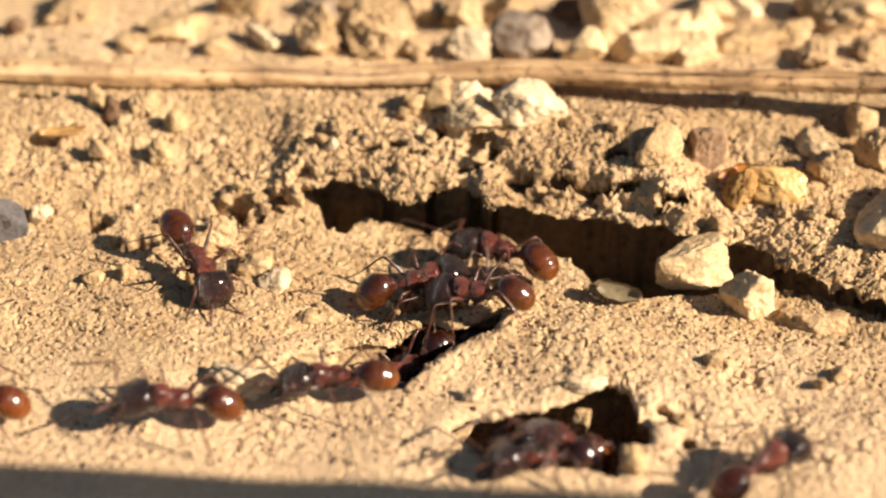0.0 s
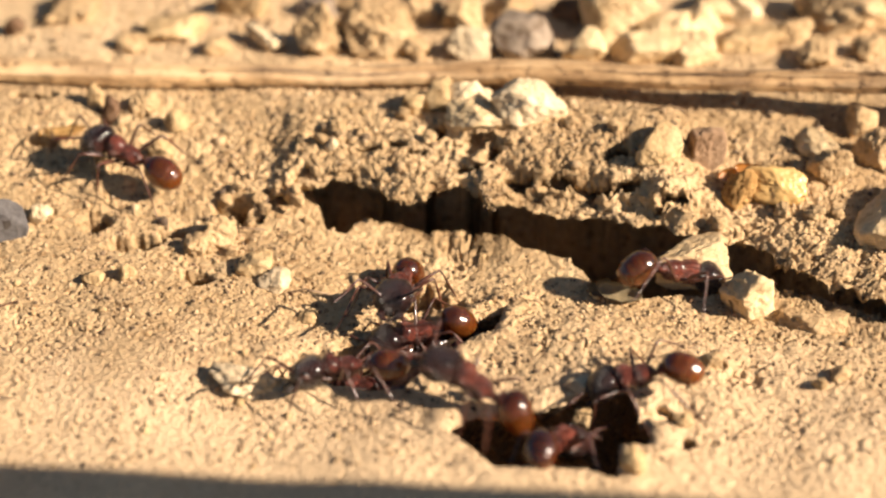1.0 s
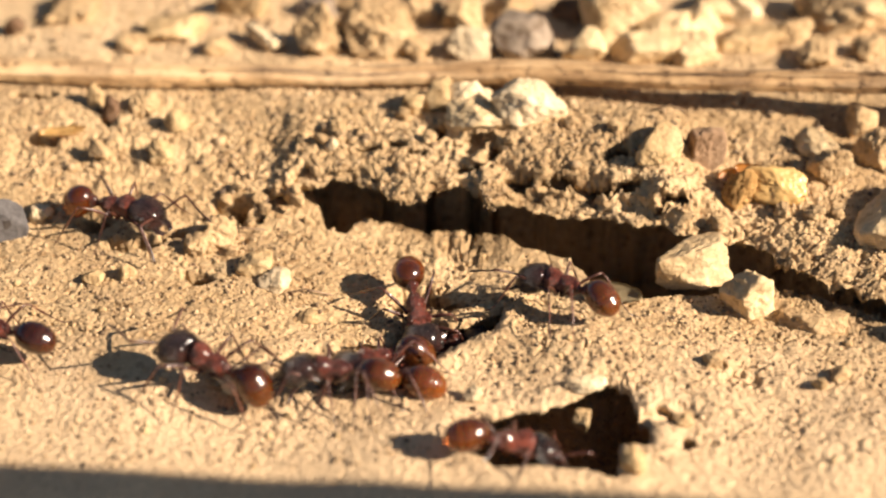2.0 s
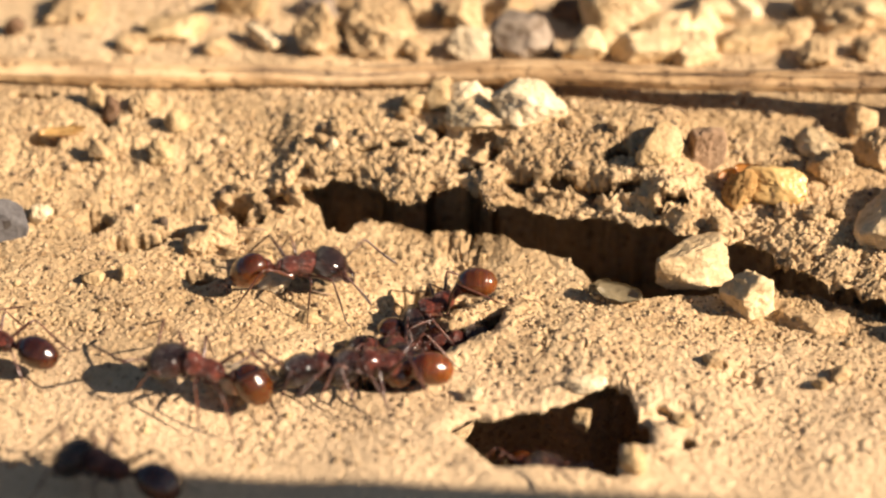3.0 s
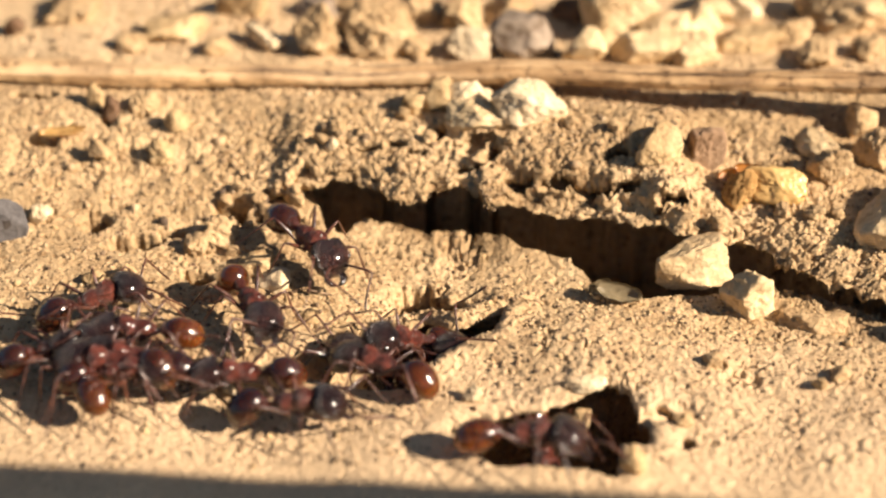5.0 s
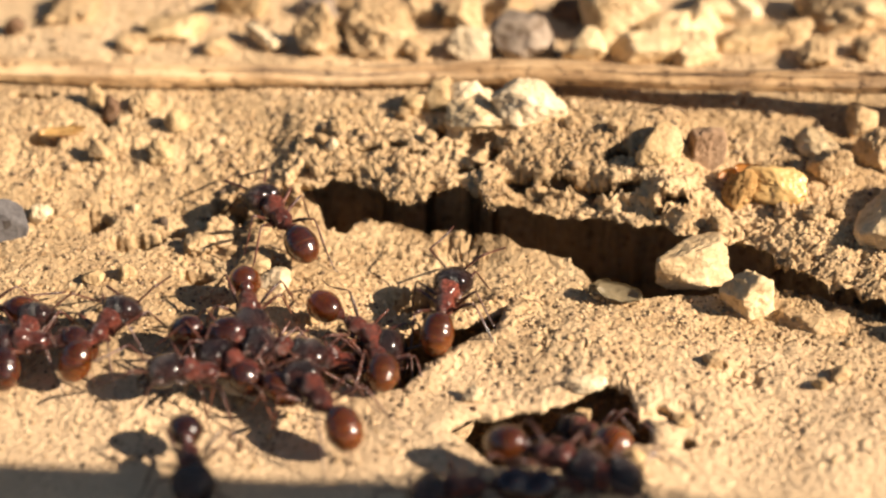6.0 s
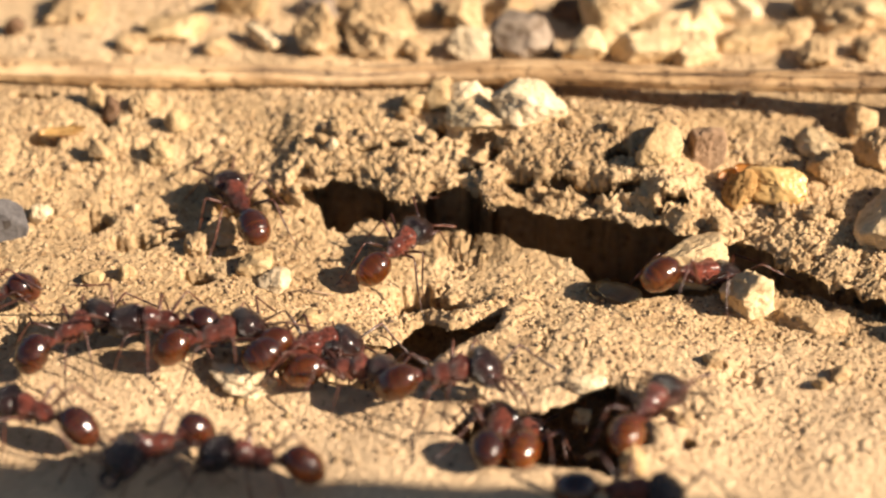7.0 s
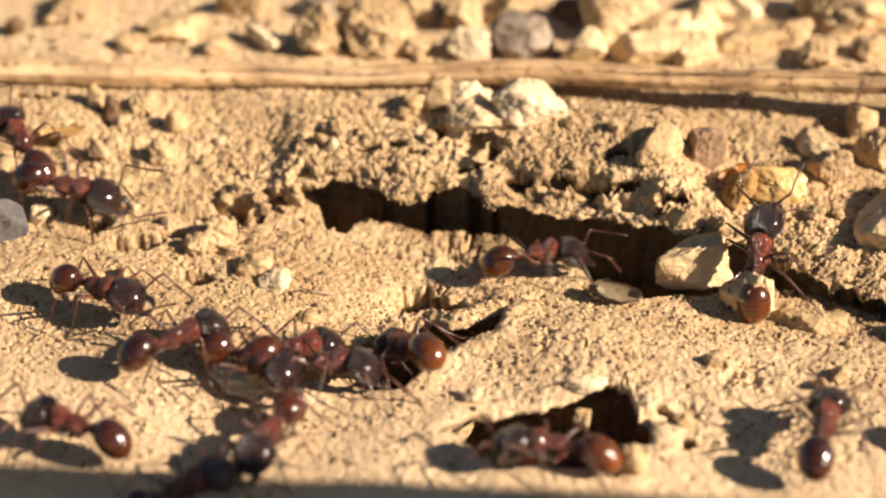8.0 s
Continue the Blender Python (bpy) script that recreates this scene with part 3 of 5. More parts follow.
stone(27.6, 6.1, (2.9, 2.6, 3.1), CLOD, "tan soil-crusted stone on the bank", 11, 15, 0.25, facets=5, rough=0.12)
stone(27.7, -1.2, (4.6, 7.0, 3.9), CREAM, "large pale stone with a rough face", 330, -20, 0.4, facets=6, rough=0.06)
stone(5.2, 8.5, (4.9, 3.4, 3.3), WHITE, "white quartz lump half sunk in the bank", 13, 8, 0.25, facets=16, rough=0.05)
stone(1.3, 10.7, (2.5, 2.2, 2.7), WHITE, "white quartz pebble below the straw", 14, 35, 0.25, facets=14, rough=0.04)
stone(2.6, 11.0, (1.4, 1.2, 1.5), WHITE, "small white quartz pebble between two larger ones", 114, 0, 0.25, facets=12, rough=0.04)
stone(2.7, 8.2, (5.0, 3.2, 2.0), CREAM, "pale crusted pebble below the white quartz", 15, 0, 0.4, facets=12, rough=0.07)
stone(5.9, 18.7, (5.0, 3.8, 4.2), GREY, "grey-brown rounded stone behind the straw", 16, 15, 0.25, facets=14, rough=0.035)
stone(1.6, 18.2, (3.1, 2.3, 2.6), WHITE, "small white stone behind the straw", 17, 0, 0.2, facets=10, rough=0.06)
stone(9.8, 17.3, (3.1, 2.4, 3.2), CREAM, "pale cream stone behind the straw", 18, 0, 0.22, facets=8, rough=0.035)
stone(12.4, 21.4, (5.6, 4.4, 5.2), CREAM, "large pale cream stone behind the straw", 19, 30, 0.25, facets=8, rough=0.035)
stone(13.9, 17.3, (5.0, 3.2, 2.7), CREAM, "pale low stone behind the straw", 20, -10, 0.25, facets=8, rough=0.05)
stone(-4.4, 19.6, (5.4, 4.4, 4.4), CLOD, "big tan crumbly clod behind the straw", 21, 20, 0.25, facets=5, rough=0.18)
stone(-8.4, 18.8, (3.2, 3.0, 4.4), CLOD, "tan upright clod behind the straw", 22, 0, 0.25, facets=5, rough=0.18)
stone(-12.4, 19.7, (3.7, 1.5, 1.5), WHITE, "thin pale stone sliver behind the straw", 23, -40, 0.1, facets=3, rough=0.05)
stone(-1.8, 18.5, (2.3, 2.1, 2.0), CLOD, "small tan clod behind the straw", 24, 0, 0.3, facets=5, rough=0.16)
stone(16.2, 20.7, (5.9, 4.7, 2.5), CREAM, "pale low stone far behind the straw", 341, 10, 0.3, facets=5, rough=0.10)
stone(21.4, 19.7, (5.1, 4.1, 1.9), PALE, "pale flat stone behind the straw", 342, -10, 0.4, facets=5, rough=0.10)
stone(-19.0, 21.5, (4.8, 3.8, 2.2), PALE, "pale flat stone behind the straw", 343, 20, 0.4, facets=5, rough=0.10)
stone(-26.7, 23.8, (4.8, 3.9, 2.1), CLOD, "low tan clod far behind the straw", 344, 20, 0.35, facets=5, rough=0.16)
stone(-21.7, 18.9, (2.3, 1.9, 1.3), CLOD, "small tan clod behind the straw", 345, 0, 0.3, facets=5, rough=0.16)
stone(-15.8, 18.7, (2.0, 1.6, 1.4), CLOD, "small tan clod behind the straw", 346, 0, 0.3, facets=5, rough=0.16)
stone(24.4, 20.6, (2.8, 2.2, 2.2), CLOD, "small tan clod behind the straw", 347, 30, 0.3, facets=5, rough=0.16)
stone(19.9, 24.9, (4.5, 3.6, 2.5), CREAM, "pale stone far behind the straw", 348, 30, 0.3, facets=5, rough=0.10)
stone(4.9, 23.9, (3.6, 2.9, 2.5), CLOD, "tan clod far behind the straw", 349, 0, 0.3, facets=5, rough=0.16)
stone(29.5, 17.9, (2.7, 2.2, 1.9), CLOD, "small tan clod behind the straw", 350, 10, 0.3, facets=5, rough=0.16)
stone(8.9, 23.6, (2.4, 2.2, 2.7), BROWN, "brown stone behind the pale stones", 39, 0, 0.25, facets=5, rough=0.10)
stone(17.1, 17.8, (4.6, 3.7, 2.3), CREAM, "pale flat stone behind the straw", 40, 10, 0.35, facets=5, rough=0.10)
stone(17.9, 21.8, (4.4, 3.5, 3.0), CREAM, "pale stone far behind the straw", 41, 30, 0.3, facets=5, rough=0.10)
stone(21.7, 24.1, (3.2, 2.6, 2.5), WHITE, "pale stone far behind the straw", 42, 30, 0.3, facets=5, rough=0.10)
stone(28.3, 23.1, (6.0, 4.8, 4.0), CLOD, "large tan clod far behind the straw", 43, 10, 0.3, facets=5, rough=0.16)
stone(25.7, 17.1, (3.5, 2.8, 2.0), CLOD, "small tan clod behind the straw", 44, 50, 0.35, facets=5, rough=0.16)
stone(1.4, 23.3, (4.4, 3.5, 3.1), CLOD, "tan clod behind the white stone", 45, 50, 0.35, facets=5, rough=0.16)
stone(-14.0, 24.7, (3.7, 2.9, 2.3), PALE, "pale stone far behind the straw", 46, 0, 0.3, facets=5, rough=0.10)
stone(-5.9, 25.8, (4.5, 3.6, 2.1), CLOD, "tan clod far behind the straw", 47, 20, 0.3, facets=5, rough=0.16)
stone(-30.3, 21.8, (1.6, 1.4, 1.8), BROWN, "small dark stone behind the straw", 48, 0, 0.2, facets=5, rough=0.10)
stone(-9.1, 24.6, (3.2, 2.6, 2.0), GREY, "grey stone far behind the straw", 49, 0, 0.3, facets=5, rough=0.10)
stone(-1.8, 24.6, (3.7, 2.9, 2.5), CLOD, "tan clod far behind the straw", 50, 0, 0.3, facets=5, rough=0.16)
stone(-26.9, 0.4, (3.0, 1.0, 3.6), SLATE, "blue-grey flat stone chip set on edge", 25, 6, 0.22, facets=0, rough=0.02)
stone(-25.0, 1.9, (1.4, 1.3, 1.4), WHITE, "small white stone beside the grey chip", 26, 0, 0.2, facets=5, rough=0.10)
stone(-9.9, -4.1, (2.1, 1.7, 1.5), WHITE, "small white stone in the tan soil", 27, -20, 0.3, facets=5, rough=0.08)
stone(-11.2, -2.7, (2.4, 1.9, 1.5), PALE, "pale flat stone in the tan soil", 28, 10, 0.3, facets=5, rough=0.08)
stone(-13.9, 0.6, (2.4, 2.2, 2.6), CLOD, "small tan clod in the soil", 29, 10, 0.25, facets=5, rough=0.18)
stone(-15.2, -0.8, (1.7, 1.6, 1.7), CLOD, "small tan clod in the soil", 51, 10, 0.25, facets=5, rough=0.18)
stone(9.8, -20.8, (1.4, 1.2, 2.3), PALE, "pale upright stone at the rim of the hole", 30, 0, 0.2, facets=5, rough=0.10)
stone(7.8, -13.9, (2.5, 1.1, 0.9), WHITE, "white stone on the rim of the hole", 131, 12, 0.3, facets=5, rough=0.10)
stone(7.7, -14.85, (1.1, 1.8, 1.6), PALE, "pale stone jutting into the hole", 32, 0, 0.2, facets=8, rough=0.06, lift=-0.1)
stone(1.7, -14.5, (1.2, 0.9, 1.1), WHITE, "small white stone at the rim of the hole", 133, 30, 0.25, facets=5, rough=0.10)
stone(-11.1, -13.1, (4.1, 2.5, 1.9), WHITE, "low white stone beside the trench", 34, -22, 0.45, facets=5, rough=0.14)
stone(-22.1, 6.9, (1.6, 1.4, 1.6), CLOD, "small round pebble on the tan soil", 35, 0, 0.2, facets=5, rough=0.10)
stone(-18.1, 6.8, (1.7, 1.5, 1.8), PALE, "small pale pebble on the tan soil", 36, 0, 0.2, facets=5, rough=0.10)
stone(-22.9, 11.8, (1.1, 1.0, 2.0), PALE, "small pale upright pebble under the straw", 37, 0, 0.2, facets=5, rough=0.10)
stone(-21.8, 10.8, (1.3, 1.1, 2.3), BROWN, "small dark upright crumb under the straw", 52, 0, 0.2, facets=5, rough=0.16)
stone(-19.7, 11.3, (1.9, 1.7, 2.0), CLOD, "small tan crumb under the straw", 53, 0, 0.2, facets=5, rough=0.18)
stone(-17.4, 9.6, (1.8, 1.7, 1.8), PALE, "small pale pebble below the straw", 54, 0, 0.25, facets=5, rough=0.10)
stone(15.3, -11.5, (1.3, 1.1, 1.4), CLOD, "small clod on the domed soil", 55, 0, 0.3, facets=5, rough=0.18)
stone(21.0, -13.2, (0.9, 0.8, 0.9), PALE, "tiny pale pebble on the domed soil", 56, 0, 0.3, facets=5, rough=0.10)
stone(22.2, -12.6, (1.1, 1.0, 1.1), CLOD, "tiny tan pebble on the domed soil", 57, 0, 0.3, facets=5, rough=0.10)
stone(-20.8, -4.3, (1.4, 1.1, 1.1), PALE, "small pale flat pebble in the soil", 58, 0, 0.35, facets=5, rough=0.10)
stone(-18.9, -3.9, (1.3, 1.1, 1.1), PALE, "small pale flat pebble in the soil", 59, 40, 0.35, facets=5, rough=0.10)
stone(-7.9, -6.8, (1.3, 1.1, 1.0), PALE, "small pale pebble near the trench", 60, 0, 0.35, facets=5, rough=0.10)
stone(0.0, 10.9, (2.6, 2.1, 2.6), PALE, "pale pebble beside the white quartz", 63, 0, 0.3, facets=5, rough=0.10)
stone(-1.8, 10.6, (2.2, 1.8, 1.9), PALE, "pale pebble on the bank below the straw", 64, 20, 0.3, facets=5, rough=0.12)
stone(-7.0, 6.3, (0.9, 0.8, 1.0), WHITE, "tiny white pebble on the bank", 61, 0, 0.3, facets=5, rough=0.10)
stone(13.0, -16.7, (1.2, 1.1, 1.5), CLOD, "small clod beside the hole", 62, 0, 0.3, facets=5, rough=0.16)
stone(22.6, -0.2, (1.3, 1.2, 1.2), CLOD, "crumbly tan clod on the bank", 206, 42, 0.3, facets=5, rough=0.16)
stone(20.8, 0.3, (1.1, 1.0, 1.1), CLOD, "crumbly tan clod on the bank", 207, 79, 0.3, facets=5, rough=0.16)
stone(16.7, -0.5, (1.1, 1.0, 1.0), CLOD, "crumbly tan clod on the ledge", 208, 116, 0.3, facets=5, rough=0.16)
stone(24.0, -0.2, (1.0, 0.9, 1.1), CLOD, "crumbly tan clod on the bank", 209, 153, 0.3, facets=5, rough=0.16)
stone(-13.0, 4.3, (0.9, 0.8, 0.9), CLOD, "small tan crumb on the slope", 210, 10, 0.3, facets=5, rough=0.16)
stone(-11.6, 3.5, (1.0, 0.9, 1.0), CLOD, "small tan crumb on the slope", 211, 47, 0.3, facets=5, rough=0.16)
stone(-10.4, 4.0, (0.9, 0.8, 0.8), CLOD, "small tan crumb on the slope", 212, 84, 0.3, facets=5, rough=0.16)
stone(-9.3, 3.3, (1.0, 0.8, 1.0), CLOD, "small tan crumb on the slope", 213, 121, 0.3, facets=5, rough=0.16)
stone(-13.7, 3.8, (0.9, 0.8, 0.8), CLOD, "small tan crumb on the slope", 214, 158, 0.3, facets=5, rough=0.16)
stone(-11.2, 2.8, (0.8, 0.8, 0.8), CLOD, "small tan crumb on the slope", 215, 15, 0.3, facets=5, rough=0.16)
stone(-12.1, 1.7, (0.9, 0.8, 0.8), CLOD, "small tan crumb on the slope", 216, 52, 0.3, facets=5, rough=0.16)
stone(-9.2, 3.1, (1.0, 0.9, 1.0), CLOD, "small tan crumb on the slope", 217, 89, 0.3, facets=5, rough=0.16)
stone(-8.5, 2.7, (0.8, 0.7, 0.8), CLOD, "small tan crumb on the slope", 218, 126, 0.3, facets=5, rough=0.16)
stone(-14.3, -0.7, (1.0, 0.9, 1.0), CLOD, "small tan crumb on the slope", 219, 163, 0.3, facets=5, rough=0.16)
stone(-12.9, -1.0, (0.9, 0.8, 1.0), CLOD, "small tan crumb on the slope", 220, 20, 0.3, facets=5, rough=0.16)
stone(-6.7, 8.1, (1.1, 0.9, 1.0), CLOD, "small tan clod on the bank", 221, 57, 0.3, facets=5, rough=0.16)
stone(-7.7, 6.9, (0.9, 0.8, 0.9), CLOD, "small tan clod on the bank", 222, 94, 0.3, facets=5, rough=0.16)
stone(-5.2, 7.5, (0.9, 0.8, 0.9), CLOD, "small tan clod on the bank", 223, 131, 0.3, facets=5, rough=0.16)
stone(-2.5, 9.4, (1.0, 0.9, 1.1), CLOD, "small tan clod on the bank", 224, 168, 0.3, facets=5, rough=0.16)
stone(-0.9, 6.9, (1.1, 1.0, 1.1), CLOD, "small tan clod on the bank", 225, 25, 0.3, facets=5, rough=0.16)
stone(4.3, 5.8, (1.1, 1.0, 1.0), CLOD, "small tan clod on the bank", 226, 62, 0.3, facets=5, rough=0.16)
stone(8.1, 7.1, (1.0, 0.9, 0.9), CLOD, "small tan clod on the bank", 227, 99, 0.3, facets=5, rough=0.16)
stone(10.9, 6.3, (1.0, 0.9, 0.9), CLOD, "small tan clod on the bank", 228, 136, 0.3, facets=5, rough=0.16)
stone(2.2, 4.9, (1.2, 1.1, 1.1), CLOD, "small tan clod on the bank", 229, 173, 0.3, facets=5, rough=0.16)
stone(0.5, -4.2, (1.2, 1.1, 1.1), CLOD, "crumbled clod above the trench", 235, 35, 0.3, facets=5, rough=0.16)


def tube(bm, pts, sides=8, flat=1.0):
    """A closed tube through (x, y, z, radius) rows in mm."""
    rings, n = [], len(pts)
    for i, (x, y, z, r) in enumerate(pts):
        a, b = Vector(pts[max(i - 1, 0)][:3]), Vector(pts[min(i + 1, n - 1)][:3])
        axis = (b - a).normalized()
        side = axis.cross(Vector((0, 0, 1)))
        side = side.normalized() if side.length > 1e-4 else Vector((0, 1, 0))
        up = side.cross(axis).normalized()
        rings.append([bm.verts.new((Vector((x, y, z)) + (side * math.cos(t) + up * math.sin(t) * flat) * r) * MM)
                      for t in (2 * math.pi * k / sides for k in range(sides))])
    for p, q in zip(rings, rings[1:]):
        for k in range(sides):
            bm.faces.new((p[k], p[(k + 1) % sides], q[(k + 1) % sides], q[k])).smooth = True
    bm.faces.new(rings[0][::-1])
    bm.faces.new(rings[-1])
    bmesh.ops.recalc_face_normals(bm, faces=bm.faces)
    return bm


def part(name, bm, mat, parent, label="", at=(0, 0, 0), turn=(0, 0, 0)):
    me = bpy.data.meshes.new(name)
    bm.to_mesh(me)
    bm.free()
    me.materials.append(mat)
    ob = new(name, me)
    ob.parent = parent
    ob.matrix_basis = pose(*(v * MM for v in at), *turn)
    if label:
        ob["label"] = label
    return ob


# ---- dry straw ----
STRAW_X = [-60, -29.7, -18.3, -6.9, 0.0, 6.3, 11.9, 19.2, 29.1, 60]
STRAW_Y = [15.4, 15.2, 14.3, 14.0, 14.2, 13.5, 12.3, 10.9, 9.4, 5.5]


def line(x):
    return float(np.interp(x, STRAW_X, STRAW_Y)) + 0.08 * math.sin(x / 3.1)


def lift(x):
    return 0.55 + 0.15 * math.sin(x / 9 + 1) + 0.075 * max(x, 0)


def straw():
    """Long split stalk lying across the bank: a flattened, grooved tube with a slight bend."""
    bm = bmesh.new()
    rows, n, ring = 420, 28, []
    for i in range(rows):
        s = i / (rows - 1)
        x = -48 + 96 * s
        y, z = line(x), lift(x)
        w = 1.05 + 0.1 * math.sin(x / 5) + 0.06 * noise.noise((x * 0.9, 3, 1))
        loop = []
        for k in range(n):
            a = 2 * math.pi * k / n
            r = 1 + 0.10 * noise.noise((x * 0.3, 5 * math.cos(a), 5 * math.sin(a))) + 0.05 * math.cos(7 * a) + 0.05 * noise.noise((x * 1.7, 3 * math.cos(a), 3 * math.sin(a)))
            loop.append(bm.verts.new((x * MM, (y + w * r * math.cos(a)) * MM, (z + 0.62 * w * r * math.sin(a)) * MM)))
        ring.append(loop)
    for p, q in zip(ring, ring[1:]):
        for k in range(n):
            bm.faces.new((p[k], q[k], q[(k + 1) % n], p[(k + 1) % n])).smooth = True
    bm.faces.new(ring[0])
    bm.faces.new(ring[-1][::-1])
    bmesh.ops.recalc_face_normals(bm, faces=bm.faces)
    ob = new("straw")
    ob.location = (0, 0, 3.75 * MM)
    tagged(ob, "long dry tan straw stalk lying across the soil", "straw")
    part("stalk", bm, STRAW, ob, "dry tan grooved stalk")
    rng = random.Random(4)
    for k in range(16):
        bm = bmesh.new()
        x0, run, off = rng.uniform(-26, 24), rng.uniform(5, 14), rng.uniform(-0.75, 0.35)
        rows = []
        for i in range(12):
            x = x0 + run * i / 11
            h = 0.62 * 1.05 * math.sqrt(max(1 - (off / 1.1) ** 2, 0))
            rows.append((x, line(x) + off + 0.03 * math.sin(x * 0.6 + k), lift(x) + h + 0.02, 0.08 * math.sin(math.pi * (i + 0.6) / 12.2)))
        tube(bm, rows, 6, 0.6)
        part("fibre", bm, (STRAW, HUSK_BROWN)[k % 3 == 0], ob)


straw()


# ---- litter ----
def leaf_bit(name, x, y, size, mat, label, turn, tilt, curl, seed, lift=0.0):
    """A thin curled husk or flake with a ragged outline and a little thickness."""
    rng = random.Random(seed)
    bm = bmesh.new()
    nu, nv, grid = 14, 8, []
    for i in range(nu):
        u = i / (nu - 1) * 2 - 1
        half = math.sqrt(max(1 - abs(u) ** 2.4, 0.02)) * (1 + 0.07 * rng.uniform(-1, 1))
        grid.append([bm.verts.new((u * size[0] / 2 * MM, half * v * size[1] / 2 * MM,
                                   (curl * (v * v + 0.5 * u * u) + 0.16 * noise.noise((u * 3, v * 3, seed)) + 0.07 * noise.noise((u * 7, v * 7, seed))) * size[1] * MM)) for v in (j / (nv - 1) * 2 - 1 for j in range(nv))])
    for i in range(nu - 1):
        for j in range(nv - 1):
            bm.faces.new((grid[i][j], grid[i + 1][j], grid[i + 1][j + 1], grid[i][j + 1])).smooth = True
    bmesh.ops.solidify(bm, geom=bm.faces[:], thickness=0.09 * MM)
    me = bpy.data.meshes.new(name)
    bm.to_mesh(me)
    bm.free()
    me.materials.append(mat)
    ob = new(name, me)
    ob.matrix_world = pose(x * MM, y * MM, (height(x, y) + lift) * MM, tilt[0], tilt[1], turn)
    tagged(ob, label, name.split("_")[-1])


leaf_bit("seed_husk", 19.0, 3.5, (1.8, 0.9), AMBER, "amber translucent seed husk on the bank", -8, (25, 0), 0.35, 1, 0.9)
leaf_bit("seed_husk", 17.7, 3.3, (1.3, 0.8), AMBER, "reddish amber husk beside a brown stone", 20, (30, -10), 0.3, 2, 0.7)
leaf_bit("chaff", -24.7, 8.8, (3.0, 1.0), YELLOW, "yellow chaff sliver lying on soil", 12, (10, 0), 0.2, 3, 0.25)
leaf_bit("flake", 10.4, -5.2, (2.8, 1.3), FLAKE, "clear pale plant flake lying on soil", -14, (20, 6), 0.3, 4, 0.35)
leaf_bit("flake", 9.3, -4.6, (1.6, 1.0), FLAKE, "small clear plant flake lying on soil", 30, (25, -10), 0.4, 5, 0.4)
leaf_bit("chaff", 20.0, 3.5, (2.4, 0.6), STRAW, "pale straw chaff lying on the bank", 10, (20, 0), 0.2, 6, 0.5)


def rootlet(points, label):
    bm = bmesh.new()
    tube(bm, [(x, y, height(x, y) + z, 0.05) for x, y, z in points], 6)
    me = bpy.data.meshes.new("rootlet")
    bm.to_mesh(me)
    bm.free()
    me.materials.append(HUSK_BROWN)
    tagged(new("rootlet", me), label, "rootlet")


rootlet([(13.3, 8.3, 0.1), (14.5, 8.7, 0.6), (15.1, 8.1, 0.9), (15.8, 8.6, 0.3)], "thin dry brown rootlet sticking out of soil")
rootlet([(25.4, 10.4, 0.1), (26.5, 10.5, 0.8), (27.6, 10.0, 0.6)], "thin dry brown rootlet below the straw")
rootlet([(27.6, 10.0, 0.1), (28.1, 10.0, 0.9), (28.0, 10.1, 1.4)], "thin dry brown rootlet below the straw")
rootlet([(-14.9, 1.2, 0.3), (-13.2, 1.2, 0.5), (-11.0, 0.8, 0.3)], "thin dry rootlet lying over a crack")
rootlet([(-9.5, -5.0, 0.1), (-8.2, -4.6, 0.3), (-6.6, -4.7, 0.2)], "thin dry rootlet lying on soil")


# ---- ants ----
def blob(profile, wide, tall, sides=20):
    """A body segment along x: rows of (x, radius), wider or flatter than round."""
    bm = bmesh.new()
    rings = []
    for x, r, z in profile:
        rings.append([bm.verts.new((x * MM, math.cos(t) * r * wide * MM, (z + math.sin(t) * r * tall) * MM)) for t in (2 * math.pi * k / sides for k in range(sides))])
    for p, q in zip(rings, rings[1:]):
        for k in range(sides):
            bm.faces.new((p[k], p[(k + 1) % sides], q[(k + 1) % sides], q[k])).smooth = True
    bm.faces.new(rings[0][::-1])
    bm.faces.new(rings[-1])
    bmesh.ops.recalc_face_normals(bm, faces=bm.faces)
    return bm


def egg(half, rad, rows=14, bands=(), blunt=2.0):
    """Rows of an egg-shaped segment, with shallow grooves at the bands."""
    out = []
    for i in range(rows + 1):
        c = -math.cos(math.pi * i / rows)
        r = rad * max(1 - abs(c) ** blunt, 0) ** 0.5
        out.append((c * half, max(r, 0.03), 0.0))
    fine = []
    for (x0, r0, _), (x1, r1, _) in zip(out, out[1:]):
        for k in range(3):
            u = k / 3
            x, r = x0 + (x1 - x0) * u, r0 + (r1 - r0) * u
            g = sum(math.exp(-((x - bx) / 0.045) ** 2) for bx in bands)
            fine.append((x, r * (1 - 0.05 * g), 0.0))
    fine.append(out[-1])
    return fine


LEGS = []          # (coxa, knee, foot) for one side, front to back
for cx, knee, foot in ((0.95, (1.3, 1.25, 0.6), (1.25, 0.8, -2.4)), (0.35, (0.05, 1.5, 0.8), (-0.4, 1.05, -2.6)), (-0.15, (-1.35, 1.25, 0.9), (-1.6, 1.05, -2.7))):
    LEGS.append(((cx, 0.36, 1.8), knee, foot))


